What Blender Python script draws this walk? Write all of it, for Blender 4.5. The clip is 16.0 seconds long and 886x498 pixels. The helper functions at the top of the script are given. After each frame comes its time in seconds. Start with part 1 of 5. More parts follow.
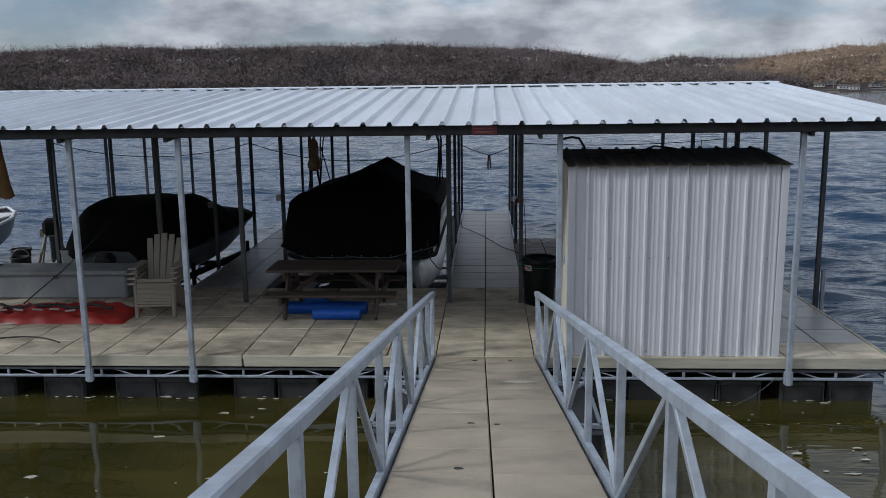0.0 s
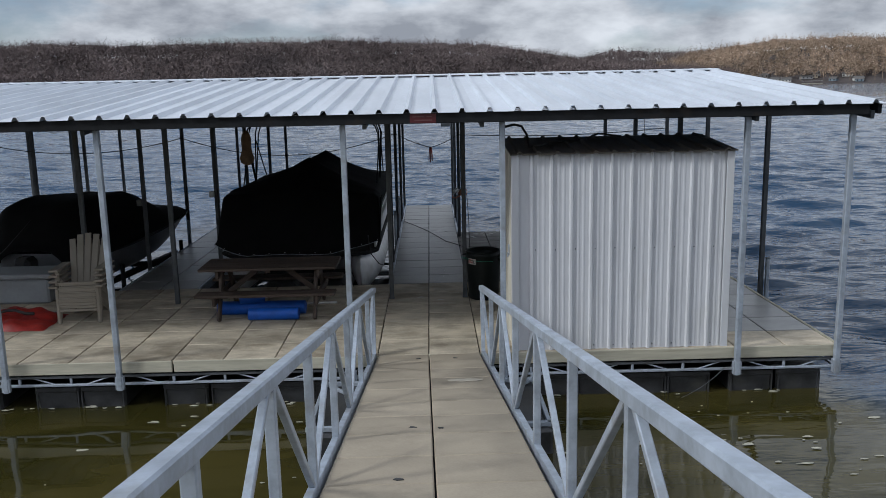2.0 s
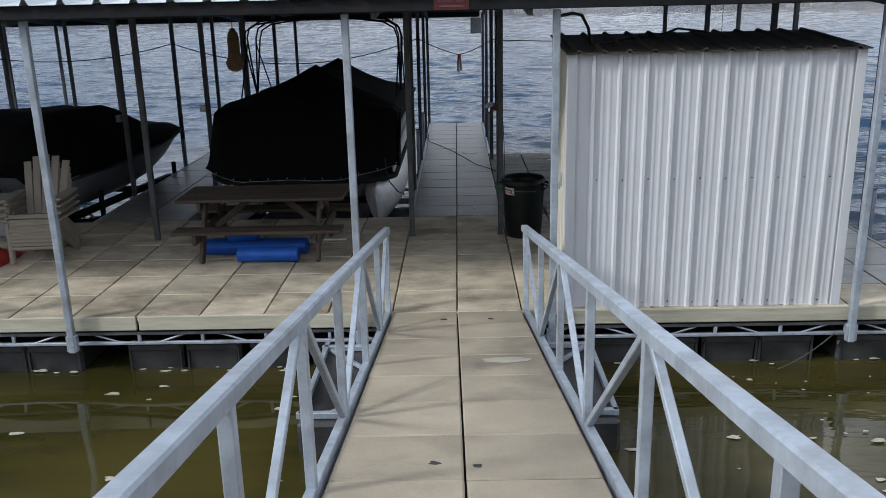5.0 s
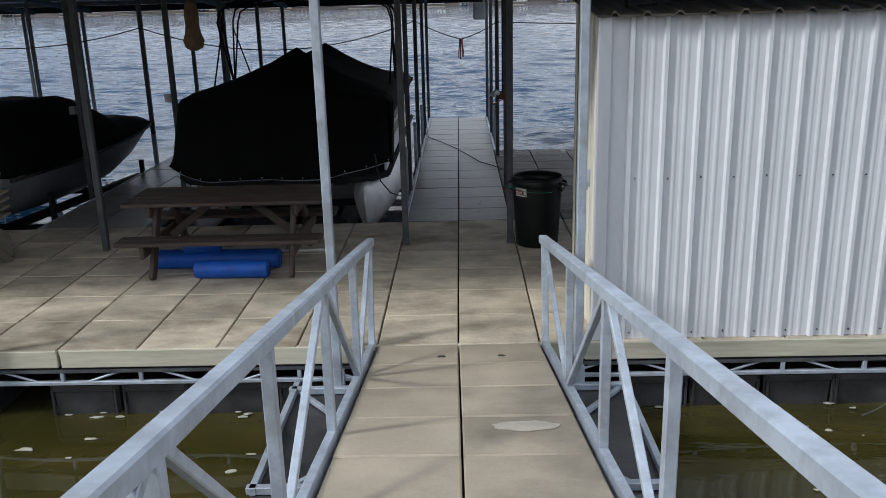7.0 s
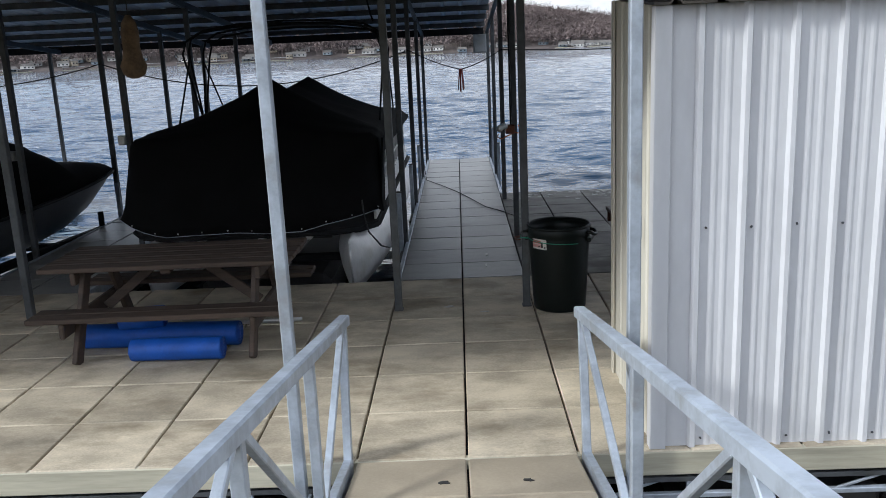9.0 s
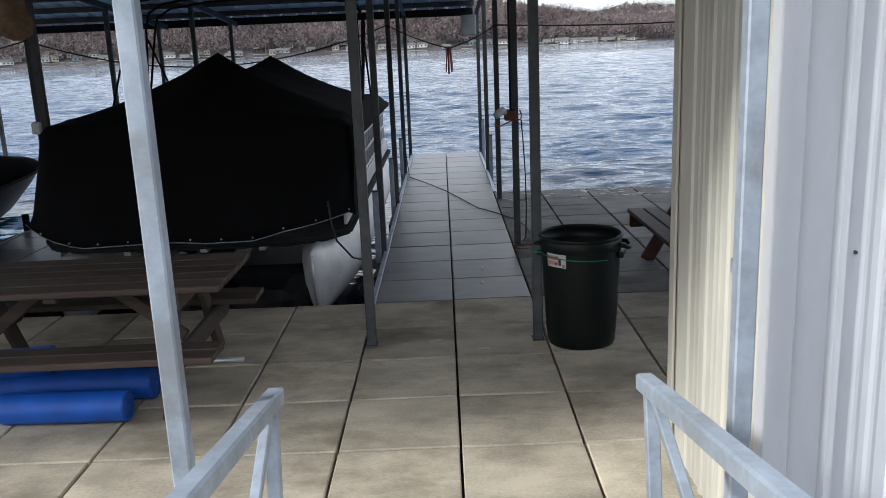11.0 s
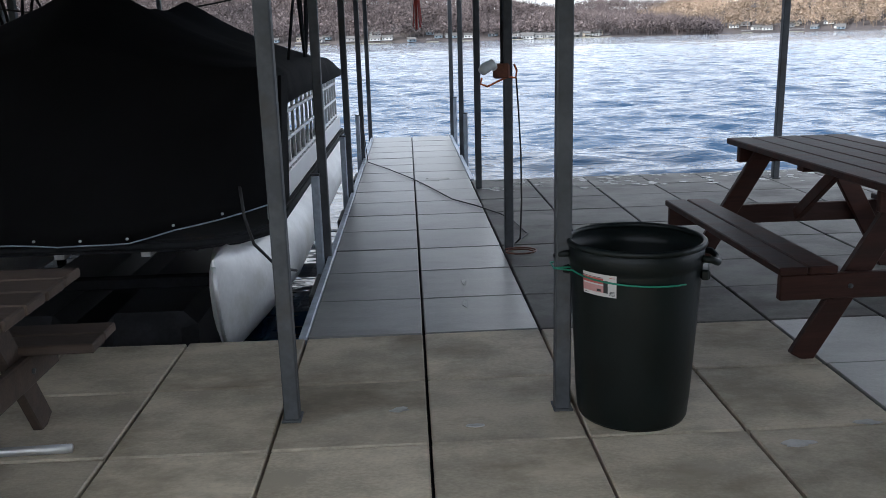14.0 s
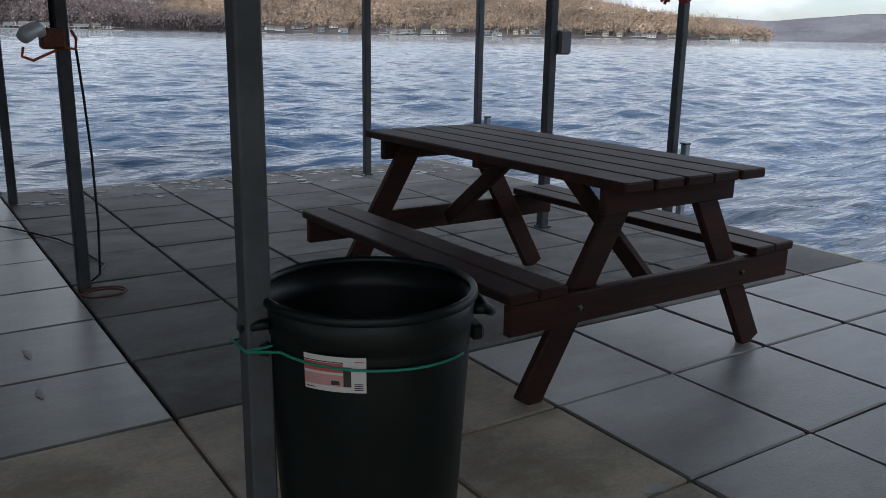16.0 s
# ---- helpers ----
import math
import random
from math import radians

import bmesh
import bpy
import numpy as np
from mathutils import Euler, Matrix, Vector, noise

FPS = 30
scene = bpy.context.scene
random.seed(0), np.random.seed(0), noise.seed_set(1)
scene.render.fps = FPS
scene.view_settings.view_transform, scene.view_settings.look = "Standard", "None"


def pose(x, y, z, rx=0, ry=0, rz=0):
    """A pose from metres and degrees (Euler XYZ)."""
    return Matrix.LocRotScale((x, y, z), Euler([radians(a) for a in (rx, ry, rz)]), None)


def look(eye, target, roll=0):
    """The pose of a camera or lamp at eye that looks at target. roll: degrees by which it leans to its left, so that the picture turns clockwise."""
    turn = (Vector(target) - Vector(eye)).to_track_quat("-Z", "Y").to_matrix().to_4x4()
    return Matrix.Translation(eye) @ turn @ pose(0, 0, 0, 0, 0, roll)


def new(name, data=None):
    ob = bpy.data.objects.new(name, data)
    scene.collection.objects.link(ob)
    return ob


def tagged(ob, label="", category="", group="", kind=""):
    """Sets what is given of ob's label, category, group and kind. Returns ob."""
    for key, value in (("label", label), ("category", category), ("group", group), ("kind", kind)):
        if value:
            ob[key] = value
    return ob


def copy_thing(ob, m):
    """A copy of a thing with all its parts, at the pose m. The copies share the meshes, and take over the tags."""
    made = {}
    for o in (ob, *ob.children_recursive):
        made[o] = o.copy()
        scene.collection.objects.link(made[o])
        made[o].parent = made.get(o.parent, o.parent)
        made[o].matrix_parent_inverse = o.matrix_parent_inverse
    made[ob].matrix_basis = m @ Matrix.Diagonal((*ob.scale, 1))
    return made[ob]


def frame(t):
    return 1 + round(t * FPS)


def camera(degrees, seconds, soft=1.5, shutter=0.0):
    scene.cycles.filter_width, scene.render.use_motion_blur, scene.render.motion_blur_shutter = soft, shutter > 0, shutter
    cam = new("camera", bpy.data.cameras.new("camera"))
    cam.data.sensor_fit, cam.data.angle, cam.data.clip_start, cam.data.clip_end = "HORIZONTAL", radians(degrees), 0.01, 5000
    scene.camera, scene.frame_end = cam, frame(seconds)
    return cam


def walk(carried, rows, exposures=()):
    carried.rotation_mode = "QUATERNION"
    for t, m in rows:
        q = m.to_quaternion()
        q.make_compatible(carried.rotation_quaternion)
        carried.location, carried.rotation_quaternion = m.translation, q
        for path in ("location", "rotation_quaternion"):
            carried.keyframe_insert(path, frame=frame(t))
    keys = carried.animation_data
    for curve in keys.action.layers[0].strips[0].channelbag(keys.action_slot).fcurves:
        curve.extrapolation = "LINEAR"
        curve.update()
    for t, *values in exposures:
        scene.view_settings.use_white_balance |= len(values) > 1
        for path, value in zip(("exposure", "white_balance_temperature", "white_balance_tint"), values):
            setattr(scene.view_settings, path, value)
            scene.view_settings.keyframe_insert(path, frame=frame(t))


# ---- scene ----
cam = camera(55.4, 16.0, soft=0.75)
PATH = [
    (0, (0.028, -10.029, 3.199), (-0.076, -8.065, 2.837), -0.7),
    (0.5, (0.034, -10.018, 3.208), (0.121, -8.053, 2.848), -0.7),
    (1, (0.056, -9.995, 3.174), (0.168, -8.032, 2.812), -0.6),
    (1.5, (0.088, -9.856, 3.105), (0.178, -7.892, 2.736), -0.5),
    (2, (0.071, -9.631, 3.101), (0.096, -7.666, 2.727), -1.2),
    (2.5, (0.112, -9.4, 3.07), (0.126, -7.436, 2.694), -1.2),
    (3, (0.076, -9.055, 3.003), (0.088, -7.1, 2.58), -1.0),
    (3.5, (0.094, -8.674, 2.93), (0.111, -6.753, 2.372), -0.9),
    (4, (0.116, -8.31, 2.851), (0.087, -6.388, 2.299), -1.1),
    (4.2, (0.073, -8.131, 2.837), (0.038, -6.21, 2.281), -1.2),
    (6.5, (0.024, -6.295, 2.554), (-0.022, -4.375, 1.996), -1.3),
    (7, (0.046, -5.874, 2.449), (-0.001, -3.954, 1.891), -1.5),
    (7.5, (0.049, -5.463, 2.386), (0.004, -3.545, 1.82), -1.9),
    (8, (0.021, -5.075, 2.311), (-0.023, -3.157, 1.746), -2.0),
    (8.5, (0.024, -4.659, 2.254), (-0.019, -2.727, 1.741), -2.6),
    (9, (0.028, -4.232, 2.168), (-0.022, -2.285, 1.711), -2.6),
    (9.5, (0.017, -3.813, 2.111), (-0.028, -1.868, 1.648), -2.3),
    (10, (0.022, -3.409, 2.014), (-0.017, -1.465, 1.544), -2.3),
    (10.2, (0.002, -3.236, 1.998), (-0.031, -1.291, 1.534), -2.2),
    (12.3, (-0.027, -1.58, 1.695), (-0.014, 0.365, 1.228), -2.9),
    (12.5, (-0.025, -1.44, 1.661), (-0.001, 0.502, 1.185), -2.2),
    (13, (-0.037, -1.118, 1.593), (0.02, 0.824, 1.118), -2.0),
    (13.5, (-0.036, -0.76, 1.575), (0.031, 1.179, 1.093), -2.2),
    (14, (-0.038, -0.446, 1.486), (0.032, 1.494, 1.005), -1.6),
    (14.5, (-0.059, -0.118, 1.43), (0.064, 1.817, 0.939), -1.3),
    (15, (-0.061, 0.24, 1.36), (0.339, 2.137, 0.869), 1.1),
    (15.5, (-0.12, 0.676, 1.322), (0.622, 2.467, 0.833), 1.9),
    (16, (-0.126, 0.962, 1.32), (0.951, 2.574, 0.827), 1.0),
]
walk(cam, [(t, look(e, g, r)) for t, e, g, r in PATH],
     exposures=[(0, -0.88, 5800, 8), (2, -0.7, 5850, 8), (3, -0.64, 5900, 8), (4.2, -0.34, 5920, 8), (7, -0.18, 5950, 8), (8, 0.06, 5920, 8), (9, 0.14, 5940, 8), (10.2, 0.22, 5970, 8), (12.5, 0.63, 5930, 8), (14.5, 0.78, 5830, 8), (15.1, 0.62, 5850, 8), (16, -0.06, 5860, 8)])


# ---- world, sun ----
SUN_EL, SUN_AZ = radians(34), radians(247)      # azimuth clockwise from +y: behind the walker, to the left
world = bpy.data.worlds.new("world")
scene.world = world
world.use_nodes = True
wt = world.node_tree
wt.nodes.clear()


def wnode(kind, **kw):
    n = wt.nodes.new(kind)
    for k, v in kw.items():
        n.inputs[k].default_value = v
    return n


sky = wt.nodes.new("ShaderNodeTexSky")
sky.sky_type, sky.sun_disc = "NISHITA", False
sky.sun_elevation, sky.sun_rotation = SUN_EL, SUN_AZ
wco = wt.nodes.new("ShaderNodeTexCoord")
wmap = wt.nodes.new("ShaderNodeMapping")
wmap.inputs["Scale"].default_value = (1.0, 1.0, 2.3)
wt.links.new(wco.outputs["Generated"], wmap.inputs["Vector"])
wn1 = wnode("ShaderNodeTexNoise", Scale=5.0, Detail=8.0, Roughness=0.52, Distortion=0.15)
wn2 = wnode("ShaderNodeTexNoise", Scale=7.5, Detail=7.0, Roughness=0.55)
wr1 = wt.nodes.new("ShaderNodeValToRGB")
wr1.color_ramp.elements[0].position, wr1.color_ramp.elements[1].position = 0.36, 0.50
wr2 = wt.nodes.new("ShaderNodeValToRGB")
wr2.color_ramp.elements[0].position, wr2.color_ramp.elements[1].position = 0.36, 0.62
wr2.color_ramp.elements[0].color = (6.1, 6.2, 6.6, 1)
wr1.color_ramp.elements[0].color = (0.12, 0.12, 0.12, 1)
wr2.color_ramp.elements[1].color = (14.8, 14.6, 14.5, 1)
wmix = wt.nodes.new("ShaderNodeMix")
wmix.data_type = "RGBA"
wbg = wt.nodes.new("ShaderNodeBackground")
wbg.inputs["Strength"].default_value = 0.085
wout = wt.nodes.new("ShaderNodeOutputWorld")
for n in (wn1, wn2):
    wt.links.new(wmap.outputs["Vector"], n.inputs["Vector"])
wt.links.new(wn1.outputs["Fac"], wr1.inputs["Fac"])
wt.links.new(wn2.outputs["Fac"], wr2.inputs["Fac"])
wt.links.new(wr1.outputs["Color"], wmix.inputs["Factor"])
wtone = wt.nodes.new("ShaderNodeMix")
wtone.data_type, wtone.blend_type = "RGBA", "MULTIPLY"
wtone.inputs["Factor"].default_value = 1.0
wtone.inputs["B"].default_value = (1.5, 1.5, 1.7, 1)
wt.links.new(sky.outputs["Color"], wtone.inputs["A"])
wt.links.new(wtone.outputs["Result"], wmix.inputs["A"])
wsep = wt.nodes.new("ShaderNodeSeparateXYZ")
wt.links.new(wco.outputs["Generated"], wsep.inputs[0])
wlift = wt.nodes.new("ShaderNodeMapRange")      # clouds are brighter higher up than in the haze over the hills
wlift.inputs["From Min"].default_value, wlift.inputs["From Max"].default_value = 0.12, 0.42
wlift.inputs["To Min"].default_value, wlift.inputs["To Max"].default_value = 1.0, 1.55
wt.links.new(wsep.outputs["Z"], wlift.inputs["Value"])
wcl = wt.nodes.new("ShaderNodeVectorMath")
wcl.operation = "SCALE"
wt.links.new(wr2.outputs["Color"], wcl.inputs[0])
wt.links.new(wlift.outputs[0], wcl.inputs["Scale"])
wt.links.new(wcl.outputs[0], wmix.inputs["B"])
wt.links.new(wmix.outputs["Result"], wbg.inputs["Color"])
wt.links.new(wbg.outputs["Background"], wout.inputs["Surface"])

sun = new("sun", bpy.data.lights.new("sun", "SUN"))
sun.data.energy, sun.data.angle, sun.data.color = 3.1, radians(9), (1.0, 0.95, 0.87)
sun_dir = Vector((math.sin(SUN_AZ) * math.cos(SUN_EL), math.cos(SUN_AZ) * math.cos(SUN_EL), math.sin(SUN_EL)))
sun.matrix_world = look(sun_dir * 60, (0, 0, 0))


# ---- materials ----
def material(name, base, rough=0.6, metal=0.0, spread=0.25, scale=3.0, fine=40.0, bump=0.15, stain=None, stain_at=(0.55, 0.72),
             stretch=(1, 1, 1), vary=0.0, spec=0.5, fine_amount=0.35, bump_dist=0.01, rough_vary=0.1):
    """A procedural surface: coarse and fine noise in colour, roughness and relief; stain: a second colour in blotches; vary: from piece to piece."""
    m = bpy.data.materials.new(name)
    m.use_nodes = True
    nt = m.node_tree
    L = nt.links.new
    bsdf = nt.nodes["Principled BSDF"]
    co = nt.nodes.new("ShaderNodeTexCoord")
    mp = nt.nodes.new("ShaderNodeMapping")
    mp.inputs["Scale"].default_value = stretch
    info = nt.nodes.new("ShaderNodeObjectInfo")
    shift = nt.nodes.new("ShaderNodeVectorMath")
    shift.operation = "MULTIPLY_ADD"
    comb = nt.nodes.new("ShaderNodeCombineXYZ")
    for k in "XYZ":
        L(info.outputs["Random"], comb.inputs[k])
    L(comb.outputs[0], shift.inputs[0])
    shift.inputs[1].default_value = (37.0, 53.0, 71.0)
    L(co.outputs["Object"], mp.inputs["Vector"])
    L(mp.outputs["Vector"], shift.inputs[2])

    def noise_node(s, detail=5.0, r=0.6):
        n = nt.nodes.new("ShaderNodeTexNoise")
        n.inputs["Scale"].default_value, n.inputs["Detail"].default_value, n.inputs["Roughness"].default_value = s, detail, r
        L(shift.outputs[0], n.inputs["Vector"])
        return n

    big, small = noise_node(scale), noise_node(fine, 3.0)
    mix1 = nt.nodes.new("ShaderNodeMath")
    mix1.operation = "MULTIPLY_ADD"
    L(small.outputs["Fac"], mix1.inputs[0])
    mix1.inputs[1].default_value = fine_amount
    L(big.outputs["Fac"], mix1.inputs[2])
    ramp = nt.nodes.new("ShaderNodeValToRGB")
    c = Vector(base)
    ramp.color_ramp.elements[0].position, ramp.color_ramp.elements[1].position = 0.35 + fine_amount * 0.5, 0.65 + fine_amount * 0.5
    ramp.color_ramp.elements[0].color = (*(c * (1 - spread)), 1)
    ramp.color_ramp.elements[1].color = (*[min(1, v * (1 + spread)) for v in c], 1)
    L(mix1.outputs[0], ramp.inputs["Fac"])
    colour = ramp.outputs["Color"]
    if stain:
        sn = noise_node(scale * 0.55, 6.0, 0.65)
        sr = nt.nodes.new("ShaderNodeValToRGB")
        sr.color_ramp.elements[0].position, sr.color_ramp.elements[1].position = stain_at
        L(sn.outputs["Fac"], sr.inputs["Fac"])
        sm = nt.nodes.new("ShaderNodeMix")
        sm.data_type = "RGBA"
        L(sr.outputs["Color"], sm.inputs["Factor"])
        L(colour, sm.inputs["A"])
        sm.inputs["B"].default_value = (*stain, 1)
        colour = sm.outputs["Result"]
    if vary:
        hsv = nt.nodes.new("ShaderNodeHueSaturation")
        ma = nt.nodes.new("ShaderNodeMapRange")
        ma.inputs["To Min"].default_value, ma.inputs["To Max"].default_value = 1 - vary, 1 + vary
        L(info.outputs["Random"], ma.inputs["Value"])
        L(ma.outputs[0], hsv.inputs["Value"])
        L(colour, hsv.inputs["Color"])
        colour = hsv.outputs["Color"]
    L(colour, bsdf.inputs["Base Color"])
    rr = nt.nodes.new("ShaderNodeMapRange")
    rr.inputs["To Min"].default_value, rr.inputs["To Max"].default_value = max(0.03, rough - rough_vary), min(1, rough + rough_vary)
    L(big.outputs["Fac"], rr.inputs["Value"])
    L(rr.outputs[0], bsdf.inputs["Roughness"])
    bsdf.inputs["Metallic"].default_value = metal
    bsdf.inputs["Specular IOR Level"].default_value = spec
    if bump:
        bp = nt.nodes.new("ShaderNodeBump")
        bp.inputs["Strength"].default_value, bp.inputs["Distance"].default_value = bump, bump_dist
        L(mix1.outputs[0], bp.inputs["Height"])
        L(bp.outputs[0], bsdf.inputs["Normal"])
    return m


CONCRETE = material("concrete_deck", (0.45, 0.395, 0.305), 0.7, spread=0.27, scale=2.2, fine=55, bump=0.25, stain=(0.19, 0.155, 0.105), stain_at=(0.5, 0.72), vary=0.16, stretch=(1, 1.6, 1))
# greyer copy of the deck concrete, with roof shade and reflected sky in it
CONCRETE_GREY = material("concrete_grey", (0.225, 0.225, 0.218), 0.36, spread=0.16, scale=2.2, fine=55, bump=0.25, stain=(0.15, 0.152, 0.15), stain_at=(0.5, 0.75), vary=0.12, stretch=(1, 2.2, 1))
# the stains are damp marks; the dark base also carries shade under the roof
CONCRETE_DARK = material("concrete_damp_shaded", (0.12, 0.117, 0.11), 0.7, spec=0.3, spread=0.3, scale=2.2, fine=55, bump=0.25, stain=(0.06, 0.056, 0.052), stain_at=(0.48, 0.62), vary=0.2, stretch=(1, 1.4, 1))
CONCRETE_RAMP = material("concrete_ramp", (0.335, 0.288, 0.218), 0.8, spread=0.12, scale=1.8, fine=60, bump=0.25, stain=(0.19, 0.165, 0.125), stain_at=(0.52, 0.75), vary=0.07)
GALV = material("galvanised_steel", (0.36, 0.405, 0.47), 0.5, 0.35, spread=0.18, scale=6, fine=30, bump=0.05, stain=(0.27, 0.28, 0.29), vary=0.05)
# darker copy of the galvanised steel: shade under the roof is in its colour
GALV_DARK = material("darkened_steel", (0.075, 0.082, 0.09), 0.6, 0.2, spread=0.25, scale=5, fine=30, bump=0.08, stain=(0.06, 0.055, 0.05))
STEEL_DARK = material("dark_steel", (0.014, 0.015, 0.017), 0.8, 0.0, spec=0.2, spread=0.3, scale=5, fine=30, bump=0.08, stain=(0.03, 0.024, 0.02))
ROOF_TOP = material("roof_sheet_metal", (0.58, 0.62, 0.68), 0.4, 0.22, spread=0.08, scale=1.5, fine=14, bump=0.03, stain=(0.50, 0.54, 0.60), vary=0.06, stretch=(1.5, 0.3, 1))
SIDING = material("white_siding", (0.58, 0.59, 0.62), 0.42, 0.0, spread=0.05, scale=2.0, fine=20, bump=0.03, stain=(0.56, 0.56, 0.54), stain_at=(0.55, 0.85), stretch=(1.5, 1.5, 0.5))
# yellower than the front siding, with stronger stains
SIDING_YELLOWISH = material("yellowish_stained_siding", (0.56, 0.54, 0.47), 0.55, 0.0, spread=0.08, scale=2.0, fine=20, bump=0.05, stain=(0.47, 0.43, 0.34), stain_at=(0.5, 0.8), stretch=(1.5, 1.5, 0.4))
SHED_ROOF = material("shed_roof_metal", (0.055, 0.048, 0.04), 0.5, 0.3, spread=0.35, scale=4, fine=25, bump=0.1, stain=(0.10, 0.075, 0.05))
TIMBER = material("grey_timber", (0.40, 0.38, 0.30), 0.85, spread=0.2, scale=2.0, fine=18, bump=0.35, stain=(0.22, 0.20, 0.12), stretch=(0.25, 3, 3), vary=0.12)
FLOAT_BLACK = material("black_float_plastic", (0.036, 0.037, 0.04), 0.36, spread=0.4, scale=4, fine=30, bump=0.1, stain=(0.06, 0.06, 0.055))
TABLE_RED = material("red_brown_stained_wood", (0.046, 0.017, 0.012), 0.58, spec=0.3, spread=0.35, scale=3, fine=22, bump=0.3, stain=(0.035, 0.018, 0.014), stretch=(4, 0.35, 4), vary=0.2)
TABLE_BROWN = material("brown_weathered_wood", (0.06, 0.041, 0.031), 0.7, spread=0.3, scale=3, fine=22, bump=0.35, stain=(0.04, 0.03, 0.024), stretch=(0.35, 4, 4), vary=0.18)
CANVAS = material("black_canvas", (0.0045, 0.0045, 0.005), 0.85, spread=0.3, scale=3, fine=160, bump=0.15, spec=0.12)
ALUMINIUM = material("brushed_aluminium", (0.60, 0.61, 0.62), 0.38, 0.75, spread=0.12, scale=3, fine=40, bump=0.04, stain=(0.42, 0.40, 0.36))
PONTOON = material("weathered_white_aluminium", (0.70, 0.70, 0.70), 0.4, 0.25, spread=0.1, scale=3, fine=40, bump=0.04, stain=(0.52, 0.51, 0.47))
WHITE_PAINT = material("white_paint", (0.72, 0.72, 0.72), 0.35, spread=0.05, scale=3, fine=30, bump=0.02)
CAN_GREEN = material("dark_green_plastic", (0.0045, 0.0078, 0.0075), 0.42, spec=0.28, spread=0.25, scale=6, fine=60, bump=0.12, stain=(0.007, 0.011, 0.010))
BLUE_FOAM = material("blue_foam", (0.010, 0.085, 0.42), 0.55, spread=0.15, scale=6, fine=60, bump=0.1)
RED_VINYL = material("red_vinyl", (0.33, 0.028, 0.022), 0.45, spread=0.25, scale=5, fine=30, bump=0.1, stain=(0.25, 0.03, 0.03))
RESIN = material("beige_resin", (0.25, 0.22, 0.18), 0.5, spread=0.08, scale=3, fine=40, bump=0.04)
RUBBER = material("black_rubber", (0.018, 0.018, 0.019), 0.6, spread=0.2, scale=8, fine=60, bump=0.08)
ORANGE = material("orange_cord", (0.55, 0.12, 0.03), 0.5, spread=0.1, bump=0.0)
RED_SIGN = material("red_sign_paint", (0.075, 0.008, 0.011), 0.45, spread=0.15, bump=0.0)
GREEN_CORD = material("green_twine", (0.02, 0.22, 0.14), 0.6, spread=0.1, bump=0.0)


